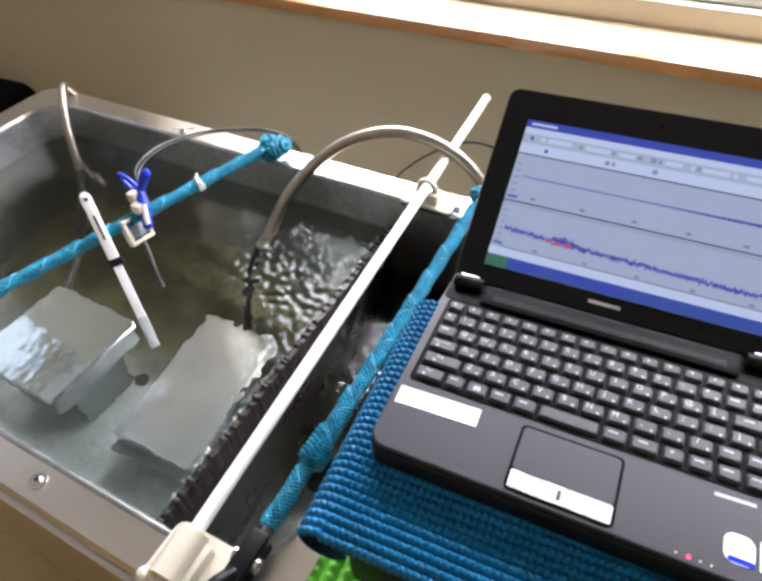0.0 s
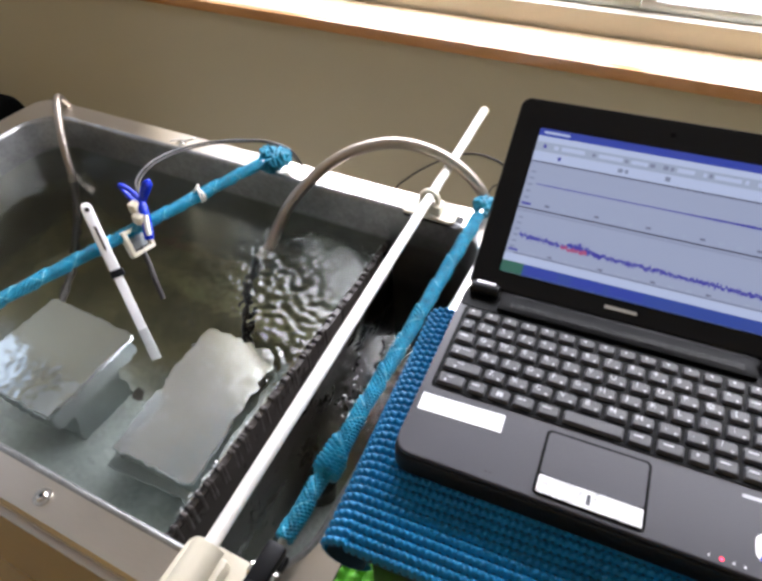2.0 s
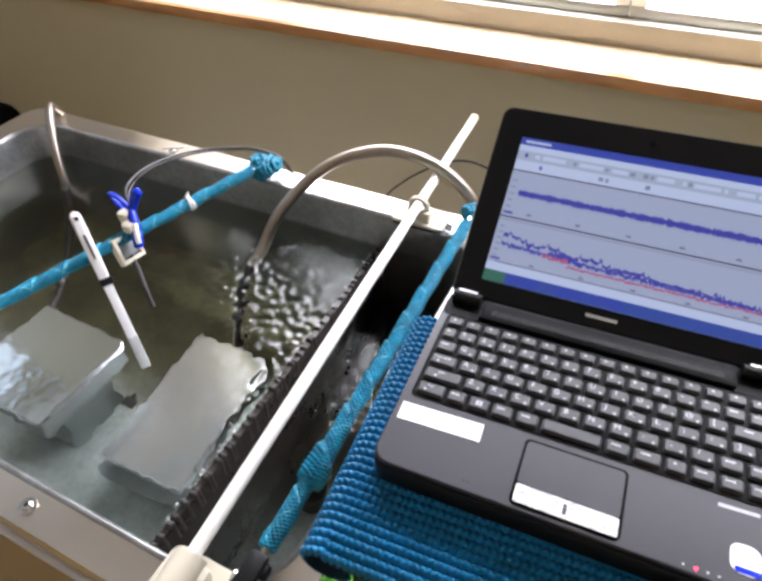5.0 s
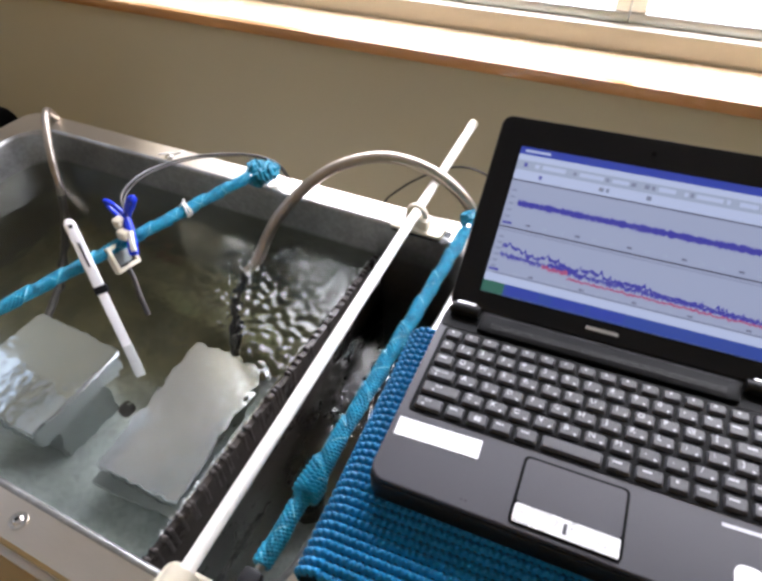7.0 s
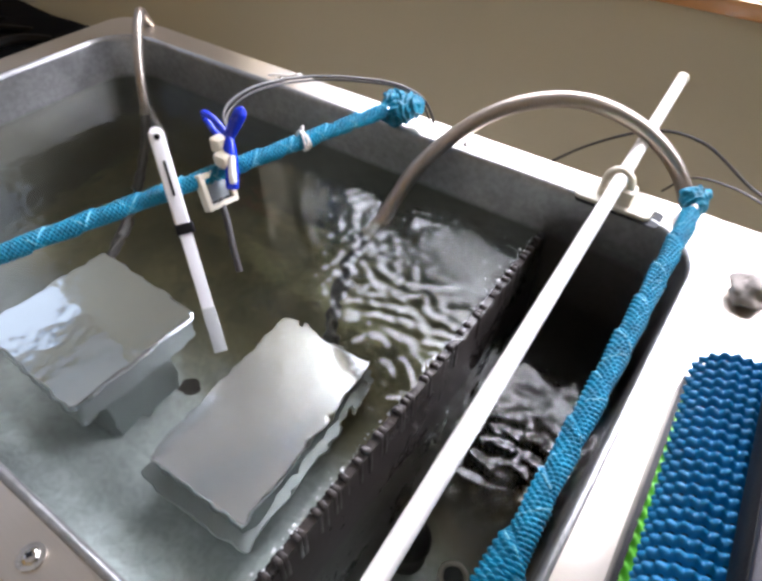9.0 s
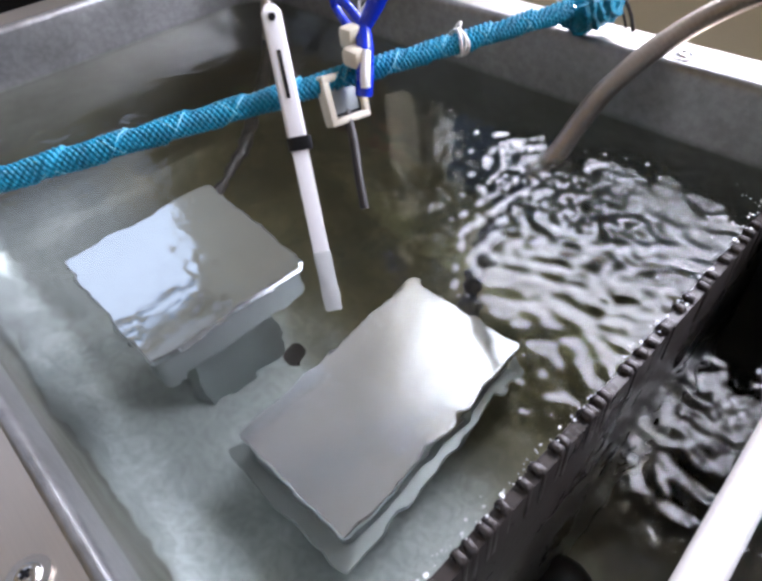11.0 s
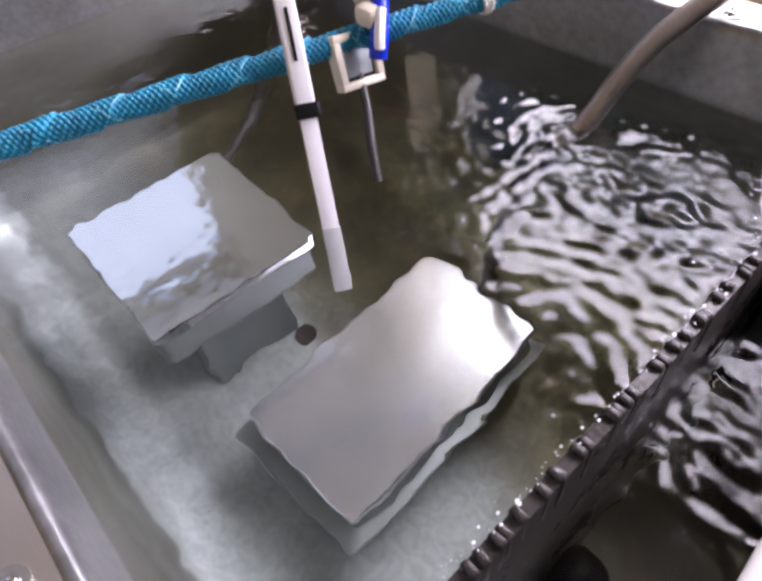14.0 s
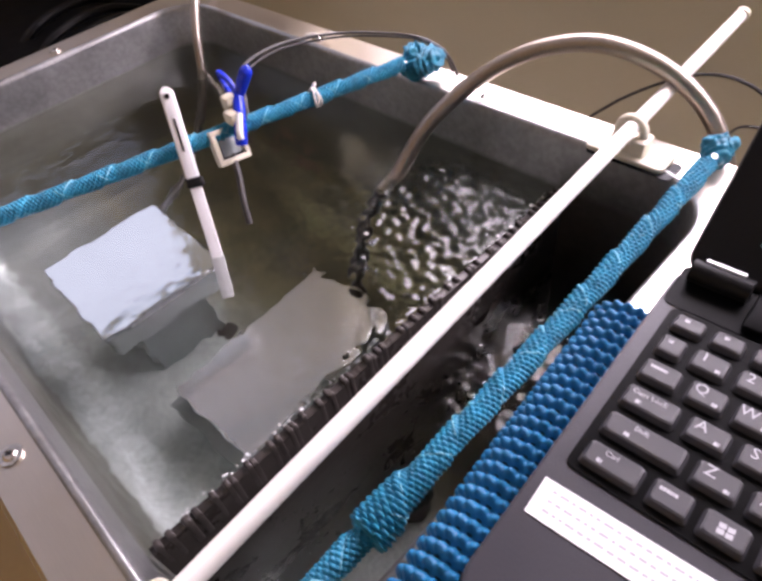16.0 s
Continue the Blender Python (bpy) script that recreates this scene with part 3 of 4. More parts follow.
spring_clip = thing("spring_clip", pose(-0.2055, 0.082, RIM), "black spring clip biting the bar's steel end on the rim", "clip")
part("jaw", boxed(-.010, .010, -.022, .016, .006, .018, r=.004), M_BLACK, spring_clip)
part("jaw", boxed(-.009, .009, -.026, .018, .0205, .031, r=.004), M_BLACK, spring_clip)
part("pivot", cyl(bmesh.new(), .007, .024, pose(0, -.006, .019, 0, 90, 0), 16), M_SCREW, spring_clip)
part("handle", tube(smooth_path([(0, -.02, .027), (-.004, -.035, .036), (-.008, -.050, .034)], 6), .0062, 10), M_BLACK, spring_clip)
knot("mesh_knot", pose(-0.212, 0.036, 0.806), 0.013, "bunched blue and green mesh end on the rim", M_KNOT, 12)

# the white measuring stick
M_STICKTIP = material("grey_white_tip", (0.50, 0.50, 0.52), 0.4, 0.0, 0.06, 40, 200, 0.02)
stick = thing("measuring_stick", look((-0.636, 0.330, 0.882), (-0.527, 0.265, 0.690)), "flat white plastic stick leaning into the water", "stick")
L = 0.229
bm = slab([(x, y) for x, y in rounded(-.0058, .0058, -.001, L, .0055, 5)], -.0016, .0016, .0006)
bmesh.ops.rotate(bm, verts=bm.verts, cent=(0, 0, 0), matrix=Euler((radians(-90), 0, 0)).to_matrix())
part("blade", bm, M_WHITE, stick)
part("sleeve", slab(rounded(-.0068, .0068, -.0032, .0032, .002, 3), -.088, -.004, .0008), M_WHITE, stick, "white upper sleeve")
# Grey here paints the dimming of the stick below the waterline.
part("tip", slab(rounded(-.0063, .0063, -.0022, .0022, .001, 2), -.2285, -.172, .0006), M_STICKTIP, stick, "lower end greyed for the water")
part("band", slab(rounded(-.0098, .0078, -.0052, .0052, .003, 4), -.098, -.0885, .001), M_BLACK, stick, "black rubber band")
part("slot", slab(rounded(-.0012, .0012, -.0042, .0042, .0005, 2), -.062, -.030), M_BLACK, stick)
part("hole", cyl(bmesh.new(), .0026, .0082, pose(0, 0, -.0085, 90, 0, 0), 14), M_BLACK, stick)

# the clip with the probe on the bar
clamp = thing("probe_clip", pose(-0.5960, 0.395, 0.8235), "white and blue plastic clip holding a black probe over the water", "clip")
bm = bmesh.new()
box(bm, -.011, 0, -.0185, .0185, -.0185, -.0130, r=.0015)
box(bm, -.011, 0, -.0185, -.0130, -.0136, .0136, r=.0008)
box(bm, -.011, 0, .0130, .0185, -.0136, .0136, r=.0008)
box(bm, -.011, 0, -.0185, .0185, .0130, .0185, r=.0015)
FACE = pose(-.004, -.0355, -.0085, -8, -22, 0)
part("frame", bm, M_CREAM, clamp, "white square plastic frame", m=FACE)
part("inset_edge", boxed(-.0100, -.0040, -.0129, .0129, -.0129, .0129), M_BLACK, clamp, "dark inset edge", m=FACE)
part("inset", boxed(-.0039, -.0030, -.0110, .0110, -.0105, .0105, r=.0004), M_BOXSIDE, clamp, "grey inset", m=FACE)
part("saddle", boxed(-.014, .004, -.030, -.012, .010, .024, r=.004), M_CREAM, clamp)
part("tooth", boxed(-.024, -.010, -.022, -.008, .018, .034, r=.003), M_CREAM, clamp)
part("spring_arm", tube(smooth_path([(.0085, -.030, -.006), (.007, -.026, .006), (-.002, -.016, .020), (-.014, -.006, .030)], 8), .0064, 10), M_BLUECLIP, clamp, "bright blue arm")
# White strip on the camera side paints the blue arm's highlight.
part("highlight_strip", tube(smooth_path([(.0122, -.0308, .002), (.0108, -.0290, .009), (.0030, -.0195, .0220)], 6), .0036, 8), M_WHITE, clamp, "white strip painted as the arm's highlight")
part("handle", tube(smooth_path([(-.014, -.006, .028), (-.008, .002, .044), (-.001, .008, .060)], 8), .0052, 12, lambda s, a: (1 + .30 * min(1, s / .02)) * (1 if s < .030 else max(.15, 1 - ((s - .030) / .0075) ** 2))), M_BLUECLIP, clamp, "bright blue handle")
part("handle", tube(smooth_path([(-.012, -.006, .030), (-.032, -.002, .040), (-.050, 0, .042), (-.052, .002, .034), (-.034, -.004, .028), (-.014, -.007, .024)], 8), .0034, 10), M_BLUECLIP, clamp, "bright blue loop handle")
part("probe", tube(smooth_path([(-.006, -.037, -.020), (.009, -.045, -.036), (.025, -.057, -.054), (.039, -.066, -.074)], 8), .0036, 12), M_CABLE, clamp, "slim black probe")

# conduits and cables
def conduit(name, pts, r, label, n=64):
    ob = thing(name, pose(0, 0, 0), label, "hose", "metal hoses")
    part("sleeve", tube(smooth_path(pts, n), r, 14, lambda s, a: 1 + .012 * math.sin(s * 1500)), M_HOSE, ob)
    return ob


h1 = conduit("metal_hose", [(-1.05, .72, .50), (-1.045, .66, .70), (-1.016, .607, .814), (-.980, .570, .830), (-.950, .532, .785), (-.926, .504, .715)], .0068,
             "thin flexible steel hose hooked over the tank rim")
# Dimness under water put in as a black lower length.
part("dark_end", tube(smooth_path([(-.930, .508, .722), (-.905, .475, .645), (-.87, .41, .560), (-.82, .335, .555), (-.785, .29, .585)], 16), .0072, 12), M_CABLE, h1, "black lower end")
# Invented fitting, added only to carry a small glint beside the box.
part("glint_nut", cyl(bmesh.new(), .0105, .016, pose(-.783, .288, .588, 60, 0, 40), 6), M_SCREW, h1, "bright hexagonal nut added for a glint")
h2 = conduit("metal_hose", [(-.508, .478, .712), (-.497, .493, .740), (-.482, .535, .790), (-.448, .583, .832), (-.400, .615, .860), (-.340, .640, .867), (-.275, .660, .840), (-.226, .668, .785), (-.195, .675, .68), (-.20, .69, .50)], .0086,
             "thick flexible steel hose arching over the rim into the water")
part("dark_end", tube(smooth_path([(-.520, .415, .485), (-.533, .440, .530), (-.524, .462, .640), (-.507, .480, .716)], 20), .0092, 14), M_CABLE, h2, "black lower end")


def cable(pts, r, label, mat=M_CABLE):
    ob = thing("cable", pose(0, 0, 0), label, "cable", "cables")
    part("lead", tube(smooth_path(pts, 14), r, 8), mat, ob)
    return ob


cable([(-.600, .385, .83), (-.612, .395, .845), (-.645, .420, .858), (-.660, .480, .856), (-.640, .545, .848), (-.595, .588, .842), (-.545, .606, .838), (-.515, .616, .812), (-.50, .630, .72)], .0017, "thin black probe lead looping to the rim")
cable([(-.603, .390, .825), (-.617, .400, .838), (-.650, .427, .849), (-.664, .485, .848), (-.643, .550, .841), (-.598, .592, .836), (-.550, .611, .832), (-.522, .620, .806), (-.51, .634, .72)], .0013, "thin dark probe lead looping to the rim")
cable([(-.46, .80, .45), (-.43, .76, .66), (-.385, .75, .735), (-.300, .745, .800), (-.235, .73, .815), (-.165, .70, .795), (-.10, .62, .83), (-.02, .52, .90)], .0019, "thin black cable rising behind the tank to the laptop")
cable([(-.262, .80, .70), (-.232, .74, .765), (-.185, .72, .780), (-.12, .66, .80), (-.06, .58, .86)], .0015, "thin dark cable beside the hose")
thread = thing("thread_tie", pose(-0.5800, 0.4625, 0.8253, 0, 0, -18.2), "white thread tied round the blue wrapped bar", "tie")
for dy in (-.0022, .0, .0022):
    part("turn", tube([Vector((math.cos(a) * .0099, dy + .0012 * math.sin(a * 2 + dy * 900), math.sin(a) * .0099)) for a in [2 * math.pi * k / 24 for k in range(25)]], .0013, 7), M_PVC, thread)
part("loose_end", tube(smooth_path([(-.001, .001, .0100), (-.004, .004, .0135), (-.006, .003, .0128), (-.010, .001, .006)], 5), .0010, 6), M_PVC, thread)
tie = thing("wire_tie", pose(-.735, .592, RIM + .004), "twisted pale wire tie on the rim's screw", "wire")
part("twist", tube(smooth_path([(-.012, -.006, .002), (.002, 0, .004), (.014, .006, .003), (.026, .006, .008), (.030, .012, .007)], 6), .0018, 8), M_PVC, tie)


# ---- mats and support beside the tank ----
def grid_mesh(name, nu, nv, place, keep=None):
    verts = [place(i / nu, j / nv) for i in range(nu + 1) for j in range(nv + 1)]
    faces = []
    for i in range(nu):
        for j in range(nv):
            if keep is None or keep(i, j):
                a = i * (nv + 1) + j
                faces.append((a, a + nv + 1, a + nv + 2, a + 1))
    me = bpy.data.meshes.new(name)
    me.from_pydata(verts, [], faces)
    me.polygons.foreach_set("use_smooth", [True] * len(me.polygons))
    return me


MAT_Z = 0.9165
support = thing("black_box", pose(0.115, 0.240, RIM), "low black box carrying the laptop on the rim", "box")
part("body", boxed(-.235, .200, -.140, .075, 0.032, .1045, r=.004), M_BLACK, support)
part("foot", boxed(-.225, -.195, -.130, .060, 0.0, .0318, r=.002), M_BLACK, support)
part("foot", boxed(.160, .190, -.130, .060, 0.0, .0318, r=.002), M_BLACK, support)

# blue mat: ribs along its width, cross strands between, open holes
mat_rows, mat_cols, sub_u, sub_v = 35, 84, 5, 9
MAT_D, MAT_W, ROLL = 0.230, 0.425, 0.0155
roll_len = math.pi * 1.35 * ROLL


def mat_place(u, v):
    s = u * MAT_W
    y = -MAT_D * .5 + v * MAT_D
    cross = (u * mat_cols) % 1.0
    rib = (v * mat_rows + .03 * math.cos(2 * math.pi * cross)) % 1.0
    h = .0040 * math.sin(math.pi * rib) ** .8 * (1 + .32 * math.cos(2 * math.pi * (cross - .5)))
    droop = .0015 * noise.noise((s * 9, y * 9, 1))
    if s < roll_len:
        a = (roll_len - s) / ROLL
        r = ROLL + h
        return (-math.sin(a) * r, y, -ROLL + math.cos(a) * r + droop)
    return (s - roll_len, y, h + droop - max(0, -y - .085) ** 2 * 6)


def mat_keep(i, j):
    return not (i % sub_u in (2, 3) and j % sub_v == 0)


mat = thing("mesh_mat", pose(-0.1407, 0.2045, MAT_Z, 0, 0, 4.4), "blue ribbed open-mesh plastic mat with a rolled edge under the laptop", "mat")
me = grid_mesh("sheet", mat_cols * sub_u, mat_rows * sub_v, mat_place, mat_keep)
me.materials.append(M_BLUE)
sheet = new("sheet", me)
sheet.parent = mat
# Dark sheet beneath the mesh, put in for the shade in its holes.
M_BLUEDARK = material("mesh_hole_shade", (0.002, 0.025, 0.05), 0.6, 0.0, 0.2, 30, 400, 0.1)


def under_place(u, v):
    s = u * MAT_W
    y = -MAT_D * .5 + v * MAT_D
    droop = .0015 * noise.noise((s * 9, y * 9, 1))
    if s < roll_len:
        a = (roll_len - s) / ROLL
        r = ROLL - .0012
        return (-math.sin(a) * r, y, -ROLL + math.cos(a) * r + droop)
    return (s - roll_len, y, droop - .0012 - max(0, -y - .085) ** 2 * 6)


me = grid_mesh("shade_layer", 120, 30, under_place)
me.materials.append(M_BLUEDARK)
under = new("shade_layer", me)
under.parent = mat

green = thing("grass_mat", pose(0.02, 0.225, RIM, 0, 0, 2.0), "bright green knobbly plastic mat lying on the steel rim", "mat")


def green_place(u, v):
    x, y = -.175 + u * .44, -.165 + v * .33
    k = (.5 + .5 * math.cos(2 * math.pi * x / .0125)) ** .7 * (.78 + .22 * math.cos(2 * math.pi * y / .009))
    return (x, y, .022 + .0085 * k)


me = grid_mesh("surface", 300, 220, green_place)
me.materials.append(M_GREEN)
kn = new("surface", me)
kn.parent = green
part("base", boxed(-.178, .268, -.168, .168, 0.0, .0222, r=.002), M_BLACK, green, "black mesh underside")

# the black bag beyond the tank
M_BAG = material("black_cloth", (0.006, 0.006, 0.007), 0.9, 0.0, 0.3, 20, 300, 0.3, spec=0.1)
bag = thing("black_bag", pose(-2.06, 0.66, 0.0), "black equipment bag standing beyond the tank", "bag")
bm = boxed(-.40, .40, -.25, .30, 0.0, .55, r=.06, seg=4)
bmesh.ops.subdivide_edges(bm, edges=bm.edges, cuts=3, use_grid_fill=True)
for v in bm.verts:
    v.co += Vector((noise.noise(v.co * 6), noise.noise(v.co * 6 + Vector((5, 0, 0))), .6 * noise.noise(v.co * 5))) * .02 * min(1, v.co.z * 8)
part("body", bm, M_BAG, bag)
for x in (.12, .24, .34):
    part("strap", tube(smooth_path([(x, -.20, .50), (x + .02, -.10, .57), (x, .05, .58), (x - .02, .2, .52)], 8), .012, 8), M_BLACK, bag, "black strap")

stone = thing("stone", pose(-0.142, 0.520, RIM), "small brown-grey rough stone lying on the steel rim", "stone")
bm = bmesh.new()
bmesh.ops.create_icosphere(bm, subdivisions=4, radius=.017)
for v in bm.verts:
    n = v.co.normalized()
    v.co *= 1 + .35 * noise.noise(n * 1.6 + Vector((3, 1, 0))) + .10 * noise.noise(n * 5)
    v.co.z = max(0.0, v.co.z * .75 + .008)
part("body", bm, material("rough_stone", (0.30, 0.26, 0.23), 0.8, 0.0, 0.4, 60, 300, 0.5), stone, angle=1.2)


# ---- the laptop ----
def glow(name, colour, strength):
    mat = bpy.data.materials.new(name)
    mat.use_nodes = True
    bs = mat.node_tree.nodes["Principled BSDF"]
    bs.inputs["Base Color"].default_value = (0.02, 0.02, 0.02, 1)
    bs.inputs["Roughness"].default_value = 0.35
    bs.inputs["Emission Color"].default_value, bs.inputs["Emission Strength"].default_value = (*colour, 1), strength
    return mat


S_PANE = glow("screen_pane", (0.285, 0.32, 0.44), 0.92)
S_PALE = glow("screen_pale", (0.37, 0.42, 0.57), 1.0)
S_TOOL = glow("screen_toolbar", (0.27, 0.31, 0.41), 1.0)
S_BLUE = glow("screen_title_blue", (0.015, 0.035, 0.28), 1.0)
S_TASK = glow("screen_task_blue", (0.015, 0.045, 0.25), 1.0)
S_GREEN = glow("screen_start_green", (0.02, 0.10, 0.07), 1.0)
S_LINE = glow("screen_dark_line", (0.02, 0.02, 0.05), 1.0)
S_GREY = glow("screen_grey_mark", (0.16, 0.18, 0.26), 1.0)
S_TRACE = glow("screen_trace_blue", (0.030, 0.028, 0.26), 1.0)
S_RED = glow("screen_trace_red", (0.30, 0.06, 0.15), 1.0)
S_RULE = glow("screen_rule", (0.10, 0.11, 0.17), 1.0)
L_RED = glow("led_red", (1.0, 0.03, 0.08), 6.0)

laptop = thing("laptop", pose(-0.0042, 0.2498, 0.9446, 0, 0, 3.3), "open black netbook with grey palm rest on a blue mat", "laptop")
base = part("base", slab(rounded(-.131, .131, -.089, .091, .013, 6), -.0265, -.0042, .004), M_BLACK, laptop, "black lower shell")
deck_outline = rounded(-.1300, .1300, -.0870, .0890, .012, 6)
deck = part("palm_rest", slab(deck_outline, -.0041, 0.0, .0012), M_DECK, laptop, "dark grey matt palm rest", angle=0.25)
well = part("keyboard_tray", slab(rounded(-.1232, .1232, -.0275, .0610, .003, 3), .00005, .0006), M_GLOSSBLACK, laptop, "black keyboard tray", angle=0.25)

KP, KV = 0.0176, 0.0146
ROWS_KEYS = [
    (0.0528, 0.0112, [(.0152, "")] * 16),
    (0.0392, 0.0130, [(.0138, "")] + [(KP, c) for c in "1234567890-^"] + [(.0172, ""), (.0172, "")]),
    (0.0246, 0.0130, [(.0185, "")] + [(KP, c) for c in "QWERTYUIOP@["] + [(.0285, "")]),
    (0.0100, 0.0130, [(.0232, "Caps Lock")] + [(KP, c) for c in "ASDFGHJKL;:]"] + [(.0100, "")]),
    (-0.0046, 0.0130, [(.0315, "Shift")] + [(KP, c) for c in "ZXCVBNM,./"] + [(.0172, ""), (.0172, "")]),
    (-0.0192, 0.0130, [(.0235, "Ctrl"), (.0165, ""), (.0176, "*"), (.0176, ""), (.0185, ""), (.0440, ""), (.0185, ""), (.0205, ""), (.0160, ""), (.0175, ""), (.0170, ""), (.0170, "")]),
]
key_meshes, letter_meshes = {}, {}


def key_mesh(w, d):
    k = (round(w, 4), round(d, 4))
    if k not in key_meshes:
        g = .0013
        o = rounded(-w / 2 + g, w / 2 - g, -d / 2 + g, d / 2 - g, .0012, 2)
        i1 = [(x * (1 - .0012 / (w / 2)), y * (1 - .0010 / (d / 2)) + .0002) for x, y in o]
        i2 = [(x * (1 - .0020 / (w / 2)), y * (1 - .0019 / (d / 2)) + .0003) for x, y in o]
        bm = loft(bmesh.new(), [[(x, y, .0006) for x, y in o], [(x, y, .0030) for x, y in i1], [(x, y, .0034) for x, y in i2]], False, True)
        key_meshes[k] = mesh_of("key", bm, M_KEY, True, 0.2)
    return key_meshes[k]


def text_mesh(txt, size):
    if (txt, size) not in letter_meshes:
        cu = bpy.data.curves.new("legend", "FONT")
        cu.body, cu.size, cu.align_x, cu.align_y, cu.resolution_u, cu.extrude = txt, size, "CENTER", "CENTER", 2, 0.00003
        tmp = bpy.data.objects.new("legend", cu)
        me = bpy.data.meshes.new_from_object(tmp)
        bpy.data.objects.remove(tmp)
        me.materials.clear()
        me.materials.append(M_LEGEND)
        letter_meshes[(txt, size)] = me
    return letter_meshes[(txt, size)]


def bars_mesh(w, h, mat, seed):
    rnd = random.Random(seed)
    bm = bmesh.new()
    x = -w / 2
    while x < w / 2 - .0002:
        d = min(rnd.uniform(.0005, .0012), w / 2 - x)
        box(bm, x, x + d, -h / 2, h / 2, 0, .00006)
        x += d + .00025
    return mesh_of("legend", bm, mat, False)


kana = [bars_mesh(.0018, .0016, M_LEGEND, s) for s in range(4)]
wide = [bars_mesh(.0062, .0014, M_LEGEND, 10 + s) for s in range(3)]
rnd = random.Random(3)
for v, d, keys in ROWS_KEYS:
    total = sum(w for w, _ in keys)
    f = 0.2425 / total
    u = -0.1213
    for w, txt in keys:
        w *= f
        ob = new("key", key_mesh(w, d))
        ob.parent, ob.location = well, (u + w / 2, v, 0.0)
        ob.rotation_euler = (rnd.uniform(-.008, .008), rnd.uniform(-.008, .008), 0)
        if len(txt) > 1:
            lg = new("legend", text_mesh(txt, .0030))
            lg.parent, lg.location = ob, (-w * .06, d * .16, .00345)
            lg = new("legend", kana[rnd.randrange(4)])
            lg.parent, lg.location = ob, (-w * .18, -d * .14, .00345)
        elif txt and txt != "*":
            lg = new("legend", text_mesh(txt, .0062))
            lg.parent, lg.location = ob, (-w * .16, d * .14, .00345)
            lg = new("legend", kana[rnd.randrange(4)])
            lg.parent, lg.location = ob, (w * .2, -d * .18, .00345)
        elif txt == "*":
            for k in range(4):
                lg = part("legend", boxed(-.0011, .0011, -.0009, .0009, 0, .00006), M_LEGEND, ob, m=pose((k % 2 - .5) * .0026, (k // 2 - .5) * .0022, .00345, 0, 0, 8), smooth=False)
        elif w < .04:
            lg = new("legend", wide[rnd.randrange(3)] if w > .016 else kana[rnd.randrange(4)])
            lg.parent, lg.location = ob, (-w * .08, d * .12, .00345)
        u += w

# touchpad, label, stickers, lights
part("touchpad_surround", slab(rounded(-.0345, .0345, -.0835, -.0330, .004, 4), .00005, .0007), M_GLOSSBLACK, laptop, "black touchpad surround", angle=.25)
part("touchpad", slab(rounded(-.0325, .0325, -.0685, -.0348, .003, 4), .00072, .0010), M_DECK, laptop, "grey touchpad", angle=.25)
button = part("touchpad_button", slab(rounded(-.0325, .0325, -.0822, -.0692, .0015, 3), .00072, .0016, .0003), M_SILVER, laptop, "silver touchpad button", angle=.25)
part("notch", slab(rounded(-.0014, .0010, -.0795, -.0722, .0006, 3), .00165, .0018), M_DECK, button)
label = part("paper_label", boxed(-.0305, .0305, -.0074, .0074, .0001, .0004), M_WHITE, laptop, "white printed paper label", m=pose(-.0946, -.0420, 0, 0, 0, 2.0), smooth=False)
rnd = random.Random(8)
M_INK = material("grey_ink", (0.42, 0.41, 0.44), 0.6, 0, .05, 40, 300, 0)
for r in range(3):
    bm = bmesh.new()
    x = -.026
    while x < .024:
        w = rnd.uniform(.0012, .0035)
        box(bm, x, x + w, -.0006, .0006, 0, .00005)
        x += w + .0009
    part("print_bar", bm, M_INK, label, m=pose(0, .0040 - r * .0038, .00042), smooth=False)
part("round_sticker", slab(rounded(-.0085, .0085, -.0095, .0095, .006, 5), .0001, .0004), M_WHITE, laptop, "white rounded sticker with a blue edge", m=pose(.104, -.0665, 0))
part("sticker_edge", slab(rounded(-.007, .007, -.0018, .0018, .001, 3), .00041, .0005), M_BLUECLIP, laptop, "blue strip", m=pose(.105, -.0735, 0))
part("square_sticker", slab(rounded(-.0065, .0065, -.0095, .0095, .001, 3), .0001, .0004), M_WHITE, laptop, "white square sticker", m=pose(.1215, -.0660, 0))
part("model_mark", bars_mesh and boxed(-.012, .012, -.0013, .0013, .0001, .00018), M_LEGEND, laptop, "pale printed mark", m=pose(.1005, -.0345, 0, 0, 0, 2), smooth=False)
for i, u in enumerate((.0705, .0775, .084, .090)):
    part("status_light", cyl(bmesh.new(), .0007 if i != 1 else .0010, .0006, pose(u, -.0825, .0002), 10), L_RED if i == 1 else M_SILVER, laptop, "red status light" if i == 1 else "tiny status light")
for u in (-.0655, -.0625):
    part("pin_hole", cyl(bmesh.new(), .0006, .0003, pose(u, -.0800, .0001), 8), M_BLACK, laptop)

# hinge bar with its ribs
part("rear_strip", slab(rounded(-.1285, .1285, .0618, .0880, .004, 4), .00005, .0005), M_GLOSSBLACK, laptop, "black strip behind the keys", angle=.25)
hb = part("hinge_bar", boxed(-.098, .098, .0640, .0860, .0006, .0036, r=.0012), M_GLOSSBLACK, laptop, "black ribbed hinge bar")
rib = mesh_of("rib", boxed(-.0005, .0005, .0690, .0750, .0035, .0040), M_BEZEL, False)
for i in range(90):
    ob = new("rib", rib)
    ob.parent, ob.location = hb, (-.088 + i * .00198, 0, 0)
